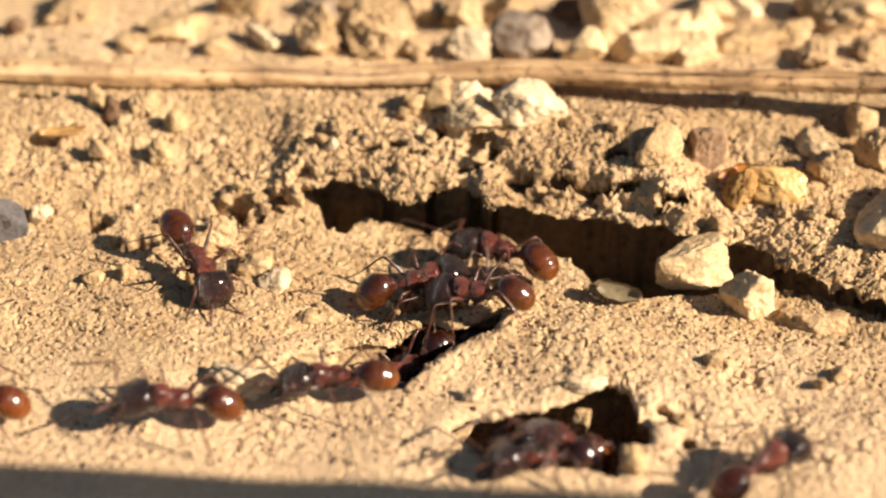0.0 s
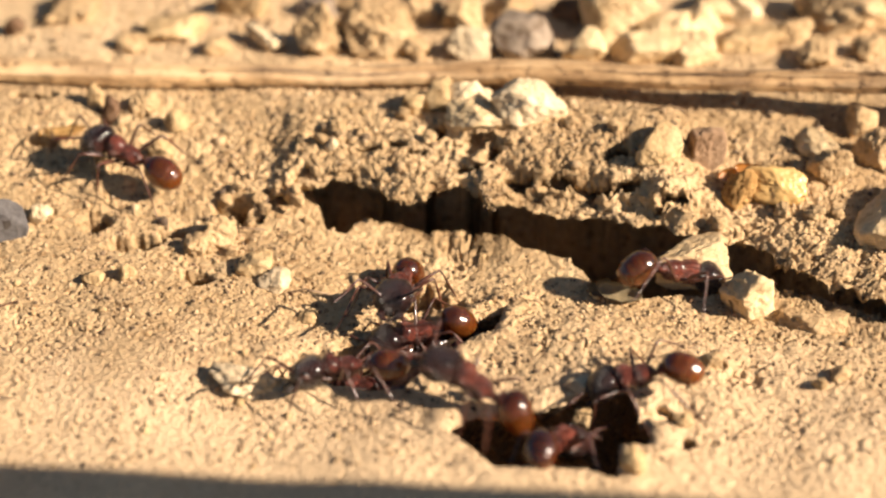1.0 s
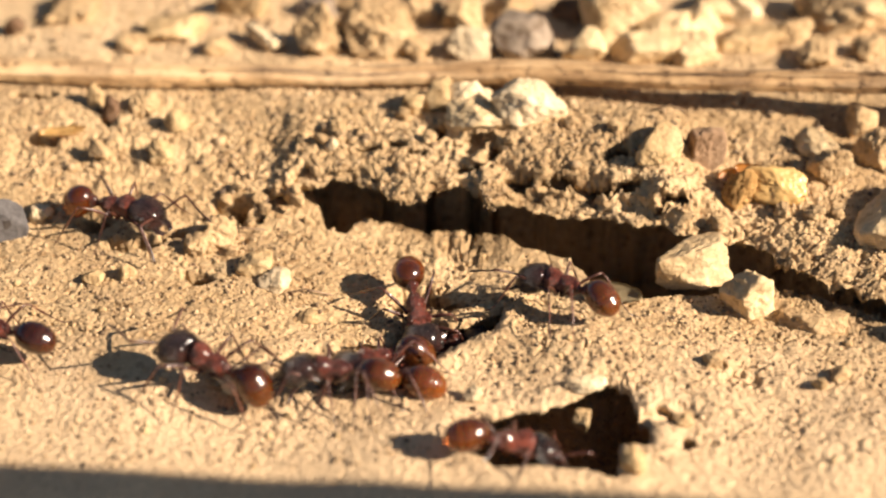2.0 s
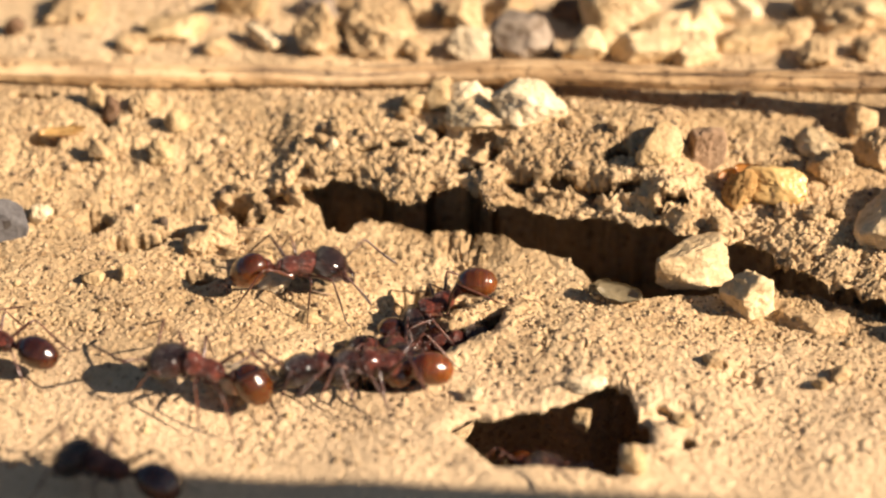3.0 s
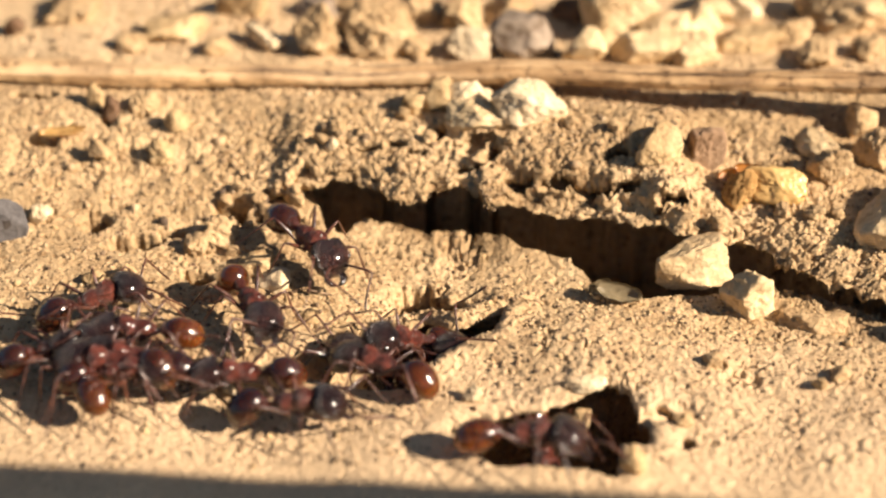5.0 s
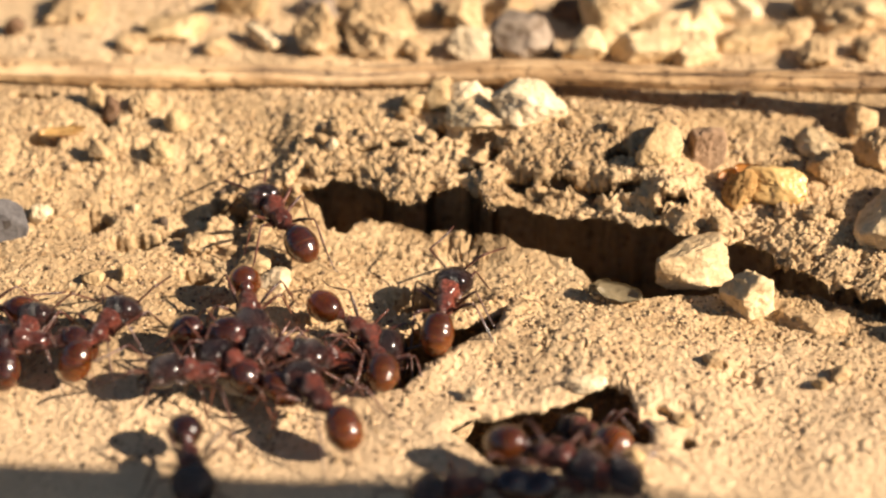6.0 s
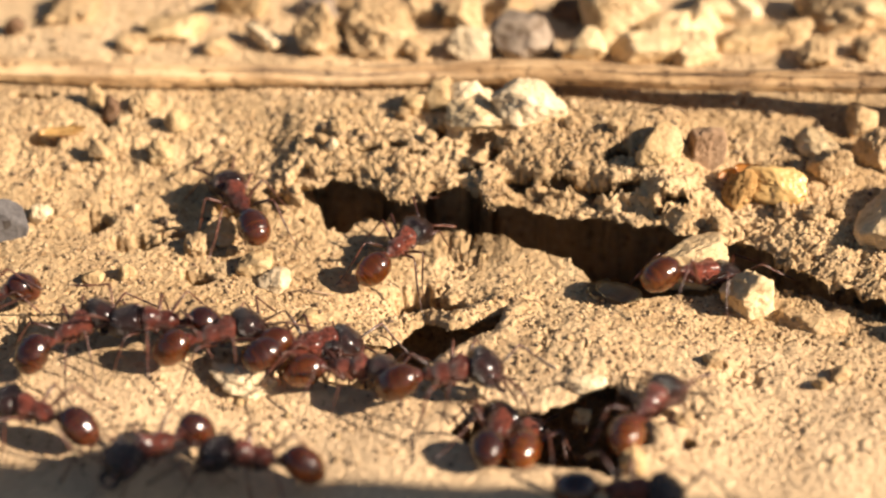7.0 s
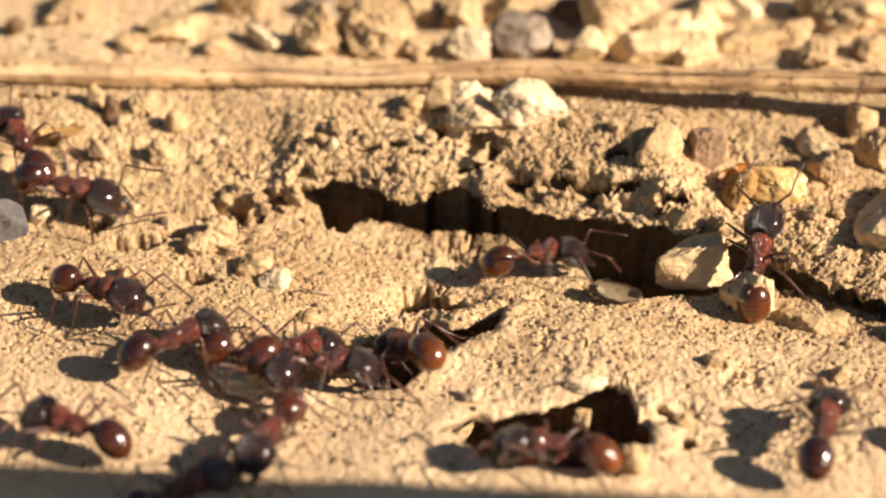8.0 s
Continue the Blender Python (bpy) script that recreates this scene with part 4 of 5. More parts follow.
def bristles(parent, centre, half, count, seed, long=0.3):
    """Short pale hairs standing on an egg-shaped segment."""
    rng = random.Random(seed)
    bm = bmesh.new()
    for _ in range(count):
        d = Vector((rng.gauss(0, 1), rng.gauss(0, 1), abs(rng.gauss(0, 1)) - 0.15)).normalized()
        p = Vector((d.x * half[0], d.y * half[1], d.z * half[2])) * 0.94
        q = p + (d + Vector((-0.5, 0, 0))).normalized() * long * rng.uniform(0.7, 1.4)
        tube(bm, [(*p, 0.013), (*((p + q) / 2), 0.011), (*q, 0.005)], 3)
    part("bristles", bm, BRISTLE, parent, "short pale hairs", centre)


def build_ant(gaster_mat, label):
    ant = new("ant")
    tagged(ant, label, "ant", "foraging ants")
    th = blob([(-0.82, 0.14, -0.12), (-0.74, 0.38, -0.06), (-0.45, 0.54, -0.02), (-0.1, 0.55, 0.03), (0.12, 0.51, 0.03), (0.36, 0.57, 0.09), (0.66, 0.69, 0.15),
               (0.95, 0.69, 0.15), (1.2, 0.55, 0.1), (1.36, 0.38, 0.05), (1.52, 0.27, 0.0)], 0.95, 1.08, 28)
    bmesh.ops.subdivide_edges(th, edges=[e for e in th.edges if abs(e.verts[0].co.x - e.verts[1].co.x) > 0.05 * MM], cuts=2, smooth=0.25)
    for v in th.verts:          # wrinkled plates
        v.co.y, v.co.z = (c * (1 + 0.11 * noise.fractal(v.co / MM * 2.4, 0.6, 2.0, 4) - 0.03 * math.exp(-((v.co.x / MM - 0.2) / 0.12) ** 2)) for c in (v.co.y, v.co.z))
    part("thorax", th, THORAX, ant, "brick-red ridged thorax", (0, 0, 2.1))
    pe = blob([(-0.92, 0.15, 0), (-0.84, 0.32, 0.04), (-0.66, 0.40, 0.06), (-0.44, 0.32, 0.03), (-0.27, 0.17, -0.03), (-0.16, 0.17, -0.05), (-0.06, 0.32, 0.1),
               (0.06, 0.34, 0.14), (0.17, 0.2, 0.03), (0.35, 0.15, -0.06), (0.5, 0.14, -0.08)], 0.95, 1.1, 14)
    part("petiole", pe, THORAX, ant, "red two-knotted waist", (-0.85, 0, 2.0), (0, 4, 0))
    ga = blob(egg(1.22, 0.93, 14, (0.3, -0.32, -0.74), 2.1), 1.0, 0.97, 24)
    part("gaster", ga, gaster_mat, ant, "", (-2.45, 0, 1.78), (0, -36, 0))
    hd = blob([(-1.08, 0.2, 0.1), (-1.0, 0.6, 0.1), (-0.8, 0.88, 0.06), (-0.4, 1.04, 0.02), (0.0, 1.08, 0.0), (0.4, 1.03, 0.0), (0.72, 0.88, -0.02), (0.95, 0.62, -0.06), (1.06, 0.28, -0.1)], 1.0, 0.78, 24)
    for v in hd.verts:          # squarish head, notched behind
        c = v.co
        c.y *= 0.96 + 0.08 * (1 - min(abs(c.x) / MM, 1))
        c.x, c.y, c.z = c.x * 1.02, c.y * 1.02, c.z * 1.02
        c += c.normalized() * 0.035 * MM * noise.fractal(c / MM * 2.6, 0.6, 2.0, 4)
        c.x += (0.16 * max(-c.x / MM, 0) * (1 - min(abs(c.y) / (0.6 * MM), 1))) * MM
    head = part("head", hd, HEAD, ant, "dark brown glossy head", (2.05, 0, 2.08), (0, 34, 0))
    for s in (1, -1):
        bm = bmesh.new()
        tube(bm, [(0.85, 0.44 * s, -0.1, 0.2), (1.22, 0.52 * s, -0.14, 0.24), (1.5, 0.34 * s, -0.16, 0.17), (1.62, 0.05 * s, -0.16, 0.05)], 8, 0.5)
        part("mandible", bm, HEAD, head)
        bm = bmesh.new()
        bmesh.ops.create_icosphere(bm, subdivisions=2, radius=0.18 * MM)
        part("eye", bm, EYE_M, head, "", (0.15, 0.95 * s, 0.3))
        bm = bmesh.new()
        tube(bm, [(0, 0, 0, 0.07), (0.25, 0.35 * s, 0.2, 0.07), (0.75, 1.05 * s, 0.5, 0.075), (0.95, 1.3 * s, 0.55, 0.085), (1.1, 1.3 * s, 0.45, 0.06), (1.7, 1.1 * s, 0.1, 0.06),
                  (2.3, 0.95 * s, -0.25, 0.07), (2.75, 0.9 * s, -0.5, 0.075), (2.9, 0.88 * s, -0.58, 0.03)], 7)
        part("antenna", bm, LIMB, head, "", (0.65, 0.35 * s, 0.45), (0, -25, 0))
    bristles(ant, (0.3, 0, 2.15), (1.1, 0.58, 0.66), 46, 1)
    bristles(head, (0, 0, 0), (1.06, 1.1, 0.84), 22, 3, 0.26)
    for (cx, cy, cz), knee, foot in LEGS:
        for s in (1, -1):
            k = Vector((knee[0], knee[1] * s, knee[2]))
            bm = bmesh.new()
            tube(bm, [(0, -0.1 * s, 0.05, 0.17), (0.02, 0.15 * s, -0.12, 0.19), (k.x * 0.12, k.y * 0.2, 0.0, 0.07), (k.x * 0.4, k.y * 0.45, k.z * 0.42, 0.115), (k.x * 0.75, k.y * 0.78, k.z * 0.8, 0.085), (k.x, k.y, k.z, 0.058)], 8)
            leg = part("leg", bm, LIMB, ant, "", (cx, cy * s, cz))
            f = Vector((foot[0], foot[1] * s, foot[2]))
            bm = bmesh.new()
            tube(bm, [(0, 0, 0, 0.052), (f.x * 0.12, f.y * 0.12, f.z * 0.1, 0.05), (f.x * 0.4, f.y * 0.36, f.z * 0.42, 0.072), (f.x * 0.58, f.y * 0.52, f.z * 0.62, 0.055), (f.x * 0.62, f.y * 0.58, f.z * 0.68, 0.032),
                      (f.x * 0.85, f.y * 0.85, f.z * 0.93, 0.032), (f.x * 1.12, f.y * 1.1, f.z, 0.026)], 7)
            part("shin", bm, LIMB, leg, "", k)
    return ant


ANT = build_ant(GASTER, "dark red-brown ant with a glossy gaster walking on soil")
AMBER_ANT = build_ant(AMBER_GASTER, "red ant with an amber translucent gaster walking on soil")


# each ant: which kind, its size, and rows of (seconds, x, y in mm, heading, lift)
TRACKS = [
    (1, 1.08, [(0, -15.2, -3.5, -57, 0, -24), (0.1, -14.8, -3.3, -50, 0, -18), (0.2, -14.5, -2.8, -40, 0, -8), (0.3, -14.5, -0.3, -1), (0.4, -14.3, 1.6, 41), (0.5, -13.9, 2.6, 67), (0.6, -14.7, 3.1, 91), (0.7, -15.3, 3.0, 103), (0.8, -16.3, 4.5, 117), (0.9, -18.0, 5.3, 135), (1, -19.9, 5.5, 154), (1.2, -23.7, 5.1, 168), (1.5, -27.1, 5.8, 164), (1.7, -30.0, 6.4, 168), (2.2, -35.2, 7.0, 169)]),
    (1, 1.05, [(1.2, -36.8, 4.1, -6), (1.5, -27.9, 3.0, -17), (1.6, -25.9, 2.8, -13), (1.7, -24.0, 2.8, -6), (2.2, -17.7, -0.6, -22), (2.8, -10.8, -5.5, 13), (2.9, -10.6, -5.0, 19), (3, -9.1, -4.7, 11), (3.1, -7.8, -5.3, -15), (3.2, -6.7, -6.1, -15), (3.3, -7.9, -5.8, -9), (3.4, -8.2, -5.4, -11), (3.5, -10.2, -4.7, 24), (3.6, -11.2, -4.4, 41), (3.8, -12.0, -4.4, 21), (3.9, -10.4, -5.0, 22), (4, -9.5, -5.5, 6), (4.1, -8.8, -7.1, -10), (4.3, -8.9, -7.7, -35), (4.4, -9.2, -8.0, -47), (4.5, -10.0, -8.4, -50), (4.7, -10.9, -9.3, -61), (5.3, -11.4, -7.3, -63), (5.8, -11.9, -5.8, -62), (6, -11.3, -8.8, -81), (6.2, -10.3, -10.9, -83), (6.5, -8.6, -10.6, -25), (7, -8.1, -11.0, 27), (7.5, -8.5, -10.7, 35), (8, -8.9, -11.9, 39)]),
    (1, 1.04, [(0, -14.5, -16.7, -175), (0.1, -17.0, -17.6, -177), (0.2, -19.3, -17.8, 175), (0.3, -19.3, -18.2, 168), (0.5, -18.7, -17.8, 171), (0.6, -19.4, -17.2, 170), (0.7, -20.7, -16.9, 171), (0.8, -24.4, -16.6, 170), (0.9, -26.1, -16.6, 170), (1.3, -32.4, -15.9, 179)]),
    (1, 1.00, [(0, -25.6, -16.4, 175), (0.1, -25.9, -16.9, 173), (0.3, -30.8, -16.8, 178)]),
    (1, 1.08, [(0, -1.7, -4.5, 20), (0.2, -0.3, -5.1, 18), (0.3, 0.9, -4.8, 28), (0.5, 3.1, -4.6, 45), (0.6, 4.9, -3.8, 44), (0.7, 7.4, -3.2, 41), (0.8, 10.2, -3.6, 24), (0.9, 11.8, -4.3, 19), (1, 13.3, -5.1, 16), (1.1, 16.1, -6.7, 18), (1.2, 19.9, -6.4, 8), (1.3, 23.1, -7.5, 1), (1.5, 27.0, -8.8, -7), (2, 31.7, -10.0, -4)]),
    (1, 1.08, [(0, 3.3, -2.9, 157), (0.1, 2.1, -2.9, -171), (0.2, 1.3, -2.9, -163), (0.3, 0.3, -1.4, -131), (0.5, -2.5, -3.6, -145), (0.6, -3.2, -4.5, -142), (0.8, -3.2, -5.9, -113), (1, -2.6, -6.0, -100), (1.5, -1.6, -5.8, -80), (1.7, -1.8, -5.9, -84), (2.3, -1.8, -6.4, -75), (2.8, -1.9, -10.1, -83), (3, -1.9, -10.1, -83), (3.5, -1.9, -10.7, -83), (3.8, -1.2, -10.9, -83), (4.3, 0.4, -9.5, -86, -2), (5.5, -0.5, -9.4, 88, -1.5), (5.8, -0.7, -9.6, 86), (6, 0.6, -7.4, 78), (6.2, 0.9, -5.7, 78), (6.3, 1.1, -2.8, 84), (6.4, 2.0, -2.3, 68), (6.5, 4.1, -1.4, 39), (6.6, 6.5, -2.6, 19), (6.7, 8.7, -5.2, -14), (6.8, 10.1, -5.9, 0), (6.9, 12.7, -5.3, 29), (7, 14.6, -5.4, 25), (7.1, 17.6, -5.2, 21, 0.6), (7.2, 20.2, -5.1, 24, 1), (7.3, 20.6, -4.3, 48, 1), (7.4, 21.1, -2.7, 60, 1), (7.5, 22.0, -1.4, 63, 1), (7.6, 21.0, -3.1, 63, 1), (7.7, 21.2, -3.3, 43, 1), (7.8, 20.4, -4.2, 52, 1.2, 8), (7.9, 19.6, -4.2, 64, 1.4, 12), (8, 19.6, -3.7, 76, 1.4, 14)]),
    (1, 1.01, [(0, 2.2, -7.0, 167), (0.3, 0.2, -8.4, 150), (0.5, -1.8, -8.2, -151), (0.8, -0.7, -9.5, 155), (1, -1.2, -8.2, -159), (1.2, -1.1, -9.9, 134), (1.5, -2.6, -13.4, -153), (1.7, -3.0, -13.3, -160), (2.8, -3.9, -11.5, -121), (3, -3.9, -12.1, 122), (3.5, -2.8, -11.6, 125), (4, -1.5, -13.6, -158), (4.5, -3.1, -14.3, 166), (4.7, -3.4, -14.8, 167), (5.8, -4.1, -11.9, 119), (6, -4.2, -12.1, 102), (6.2, -2.9, -15.8, -160), (6.4, -2.6, -17.4, 165), (6.5, -2.9, -18.1, -168), (6.6, -5.2, -18.9, -172), (6.7, -5.3, -19.8, 167), (6.8, -7.8, -20.3, 170), (6.9, -8.8, -20.8, 169), (7, -9.6, -21.3, 174), (7.1, -10.2, -22.6, -178), (7.3, -8.7, -24.5, -174), (7.6, -8.6, -27.5, -162), (8, -8.4, -35.0, -162)]),
    (1, 1.00, [(0, -5.9, -14.7, -174), (0.5, -5.9, -14.6, -176), (1, -5.2, -14.2, -169), (1.5, -6.7, -14.0, -166), (1.7, -6.0, -14.4, 179), (2.8, -5.8, -14.2, -171), (3, -5.8, -14.0, -166), (3.5, -6.7, -13.8, -173), (3.8, -7.2, -12.6, 139), (4, -8.1, -12.8, 126), (4.2, -8.9, -12.9, 134), (4.5, -11.3, -11.6, -175), (4.7, -13.7, -10.9, -175), (5.3, -19.9, -11.7, 176), (5.8, -24.1, -9.8, -176), (6, -26.3, -8.6, 177), (6.3, -31.9, -8.1, 174)]),
    (1, 1.08, [(0, 5.9, -19.7, -146), (0.3, 5.5, -19.1, -140), (0.5, 6.8, -21.4, -179), (0.6, 6.8, -20.7, -180), (0.7, 6.4, -17.7, 152), (0.8, 4.6, -18.6, 134), (0.9, 2.7, -16.6, 179), (1, 1.0, -15.3, 158), (1.1, -1.8, -13.4, 123), (1.2, -4.6, -13.5, 135), (1.3, -8.6, -15.1, 158), (1.4, -11.6, -14.6, 163), (1.5, -12.2, -14.3, 161), (1.6, -12.4, -13.8, 160), (1.7, -13.2, -13.9, 153), (2.8, -11.6, -13.5, 163), (3, -13.1, -14.3, 169), (3.1, -13.3, -14.1, 168), (3.5, -13.6, -13.6, 167), (3.7, -14.0, -13.6, 175), (4, -14.4, -13.3, 173), (4.5, -14.1, -13.1, 170), (4.7, -15.0, -13.4, 170), (5.2, -20.3, -14.3, 174), (5.6, -26.1, -13.4, 168), (6, -31.9, -12.4, 172)]),
    (1, 1.00, [(0, 16.4, -22.3, 39), (0.1, 17.1, -20.4, 51), (0.2, 17.6, -18.8, 78), (0.3, 17.0, -15.9, 88), (0.4, 15.9, -13.9, 118), (0.5, 13.3, -13.4, 151), (0.6, 11.9, -14.3, 170), (0.8, 11.6, -14.4, 174), (1, 11.5, -14.6, 173), (1.2, 11.7, -14.5, 169), (1.3, 11.3, -13.4, 167), (1.4, 11.9, -13.0, 125), (1.5, 11.3, -10.7, 117), (1.6, 10.5, -10.2, 139), (1.7, 9.7, -9.3, 136), (2.2, 5.4, -7.1, 157), (2.8, 1.2, -7.5, 176), (3, 1.1, -6.9, -166), (3.3, 1.5, -7.3, 170), (3.5, 2.6, -6.8, 172), (3.7, 2.7, -5.7, 143), (4, 2.8, -5.5, 151), (4.2, 2.1, -6.0, 137), (4.3, 0.4, -7.0, -166), (4.5, 0.4, -7.1, -164), (4.7, -1.2, -9.4, 153), (5, -2.9, -8.7, -150), (5.4, -3.8, -11.5, -103), (5.8, -5.0, -9.8, -14), (6, -5.3, -8.3, -27), (6.3, -5.0, -8.0, -31), (6.5, -4.6, -7.9, -16), (6.6, -3.9, -5.7, 22), (6.7, -4.1, -4.1, 53), (6.8, -3.7, -3.9, 54), (7, -3.0, -1.7, 56), (7.1, -2.6, -1.6, 52), (7.3, -2.0, -1.5, 57), (7.5, -2.0, -2.7, 43), (7.7, -0.8, -1.4, 53), (7.8, 1.4, -3.0, 15), (7.9, 3.1, -3.3, -4), (8, 5.8, -3.3, 6)]),
    (0, 1.00, [(0, 5.1, -20.9, -166, -1), (0.5, 4.5, -21.1, 177, -1), (0.8, 5.6, -21.7, 169), (1, 6.2, -19.0, 58), (1.1, 7.6, -21.5, -3), (1.2, 9.7, -21.9, -3), (1.3, 13.0, -24.2, -18), (1.4, 15.6, -26.5, -18), (1.7, 16.3, -29.5, -19), (2.2, 17.0, -38.0, -40)]),
    (1, 1.02, [(0.7, -16.0, -37.0, 40), (1.2, -11.9, -28.3, 26), (1.4, -7.5, -24.7, 16), (1.5, -5.6, -23.3, 15), (1.6, -2.0, -22.0, 21), (1.7, 0.7, -19.0, 57), (2.2, 3.5, -20.4, -25, -0.5), (2.8, 4.3, -19.4, -72, -1.2), (3, 4.6, -19.3, -72, -1.8), (3.5, 5.4, -18.8, -71, -2.4), (4, 4.4, -19.0, -119, -1.5), (4.5, 4.5, -15.8, -171, -4), (5.4, 6.0, -15.7, 6, -3), (5.8, 5.4, -21.4, -22), (6.5, 5.2, -21.4, -18), (6.8, 4.5, -18.4, 68), (7, 4.1, -18.4, 84), (7.3, 4.1, -16.1, 117), (7.5, 4.3, -17.9, 94), (7.7, 4.7, -18.5, 113), (8, 5.6, -21.4, 175)]),
    (0, 1.00, [(1.3, -32.5, -10.0, -176), (1.5, -28.1, -10.0, -180), (1.7, -26.2, -10.1, 174), (2.2, -24.8, -11.2, 165), (2.8, -24.9, -11.8, 168), (3, -24.7, -12.0, 162), (3.1, -25.9, -11.3, 168), (3.3, -27.7, -10.9, 169), (3.7, -35.1, -10.4, 178)]),
    (0, 1.00, [(3, -30.3, -15.6, 10), (3.2, -27.6, -15.5, 1), (3.5, -25.1, -15.7, 11), (4, -25.3, -15.1, 13), (4.3, -25.6, -11.7, 2), (4.5, -23.1, -10.2, -13), (4.7, -21.7, -8.9, 21), (5.2, -18.5, -8.4, 16), (5.8, -14.4, -11.0, -15), (6, -12.2, -11.7, -20), (6.5, -9.3, -13.1, -36), (7, -8.8, -12.0, 35), (7.5, -5.7, -10.9, 22), (8, -6.6, -13.9, -7)]),
    (1, 1.08, [(4.5, 2.5, -38.0, 112), (5, 1.0, -31.1, 112), (5.4, -2.1, -26.7, 99), (5.8, -4.5, -16.9, 98), (6, -6.5, -16.8, 122), (6.1, -7.1, -15.3, 118), (6.2, -7.9, -13.4, 88), (6.3, -6.5, -13.5, 79), (6.5, -6.1, -13.1, 74), (6.6, -5.5, -12.8, 70), (6.7, -3.6, -11.6, 65), (6.8, -1.2, -14.3, 19), (6.9, 0.2, -15.7, 7), (7, 0.1, -14.9, 10), (7.1, -0.2, -13.5, 47), (7.2, -1.3, -10.4, 94), (7.3, -1.0, -11.4, 108), (7.5, -0.8, -11.6, 113), (7.8, -0.9, -11.7, 114), (8, -0.8, -11.8, 117)]),
    (1, 1.05, [(0, -4.6, -11.6, 165, -2.4), (1.2, -4.6, -11.6, 165, -2.4), (1.5, -4.0, -13.4, 160, -1.4), (3, -3.1, -14.4, 180), (3.3, -4.5, -14.6, -179), (3.6, -7.3, -15.2, -167), (3.7, -6.3, -15.9, -109), (3.8, -5.0, -17.3, -64), (3.9, -4.3, -18.2, -58), (4, -2.7, -19.0, -45), (4.2, -2.5, -19.2, -54), (4.3, -1.8, -19.0, -23), (4.5, -1.4, -18.6, -9), (4.7, 0.0, -17.8, 34), (5, 4.3, -20.3, -8), (5.4, 7.7, -18.2, 52), (5.6, 10.2, -17.8, 30), (5.8, 12.5, -18.0, 74), (5.9, 10.5, -17.9, 94), (6, 8.6, -18.3, 116), (6.3, 7.3, -18.6, 105), (6.5, 7.0, -18.1, 105), (6.7, 8.2, -17.8, 83), (6.9, 9.6, -15.7, 55), (7, 11.4, -18.1, 56), (7.1, 15.9, -16.2, 31), (7.2, 20.1, -16.2, 1), (7.3, 24.4, -18.1, 2), (7.6, 29.8, -18.9, 3)]),
    (0, 1.00, [(4.9, -7.0, -38.0, 50), (5.4, -2.4, -28.8, 26), (5.8, 3.3, -24.2, 7), (6, 7.1, -23.3, 6), (6.5, 9.8, -23.3, -8), (6.7, 9.8, -23.9, -8), (7, 9.1, -24.0, -9), (7.2, 9.7, -26.2, -20), (7.5, 10.2, -28.9, -17), (8, 11.0, -37.0, -20)]),
    (0, 1.00, [(4.7, -7.0, -38.0, 130), (5.2, -9.8, -28.3, 160), (5.5, -7.2, -24.8, 169), (5.8, -4.8, -23.6, 176), (6, 1.3, -24.0, -169), (6.5, 1.3, -23.9, -166), (6.7, 1.1, -22.6, 64), (6.8, 1.5, -21.5, 67), (7, 2.0, -18.3, 80), (7.1, 2.8, -17.9, 68), (7.3, 5.5, -15.7, 6, -2.5), (8, 5.7, -15.4, 9, -4)]),
    (0, 1.04, [(1.8, 0.0, -37.0, 140), (2.3, -6.0, -28.5, 158), (2.8, -13.4, -22.7, 170), (3, -16.9, -22.4, 164), (3.3, -18.6, -22.1, 159), (3.5, -19.2, -21.7, 161), (3.7, -20.2, -19.3, 165), (4, -20.0, -18.6, 152), (4.2, -22.9, -17.6, 171), (4.3, -24.2, -16.9, 175), (4.5, -26.2, -15.9, 174), (4.8, -31.3, -15.0, 176)]),
    (1, 1.00, [(3.2, -18.6, -38.0, 90), (3.7, -18.6, -28.0, 90), (4, -17.6, -24.4, 117), (4.3, -17.5, -22.8, 121), (4.5, -17.6, -22.0, 117), (4.6, -17.6, -20.2, 114), (4.7, -17.8, -19.2, 114), (5, -19.8, -14.1, 118), (5.4, -22.7, -12.9, 147), (5.8, -27.7, -12.9, 155), (6.1, -32.8, -12.0, 171)]),
    (0, 1.08, [(3.7, -34.6, 7.7, 14), (3.9, -29.4, 8.1, 14), (4, -27.3, 8.2, 28), (4.1, -24.6, 8.1, 5), (4.2, -21.0, 7.7, 5), (4.3, -16.9, 6.6, 13), (4.4, -14.7, 5.5, -30), (4.5, -12.2, 2.5, -59), (4.6, -10.7, 1.0, -59), (4.7, -9.4, -1.3, -52), (5, -8.4, -2.2, -51), (5.4, -8.6, -2.0, 85), (5.8, -9.8, -0.8, 129), (6, -10.2, -0.3, 124), (6.5, -10.5, -0.2, 120), (6.8, -11.0, 0.0, 118), (6.9, -11.4, 0.7, 120), (7, -12.6, 1.3, 115), (7.1, -13.7, 2.5, 133), (7.2, -14.9, 3.2, 173), (7.3, -16.0, 3.1, -178), (7.4, -17.6, 2.6, 172), (7.5, -19.0, 2.7, 177), (7.6, -21.3, 2.5, 167), (7.7, -24.2, 3.6, 172), (7.8, -26.0, 4.7, 160), (8, -26.7, 6.3, 123)]),
    (0, 1.08, [(7.3, -38.6, 2.8, -13), (7.6, -33.0, 2.8, -13), (7.8, -28.4, 2.9, -19), (7.9, -25.2, 2.1, -26), (8, -23.5, 2.7, -11)]),
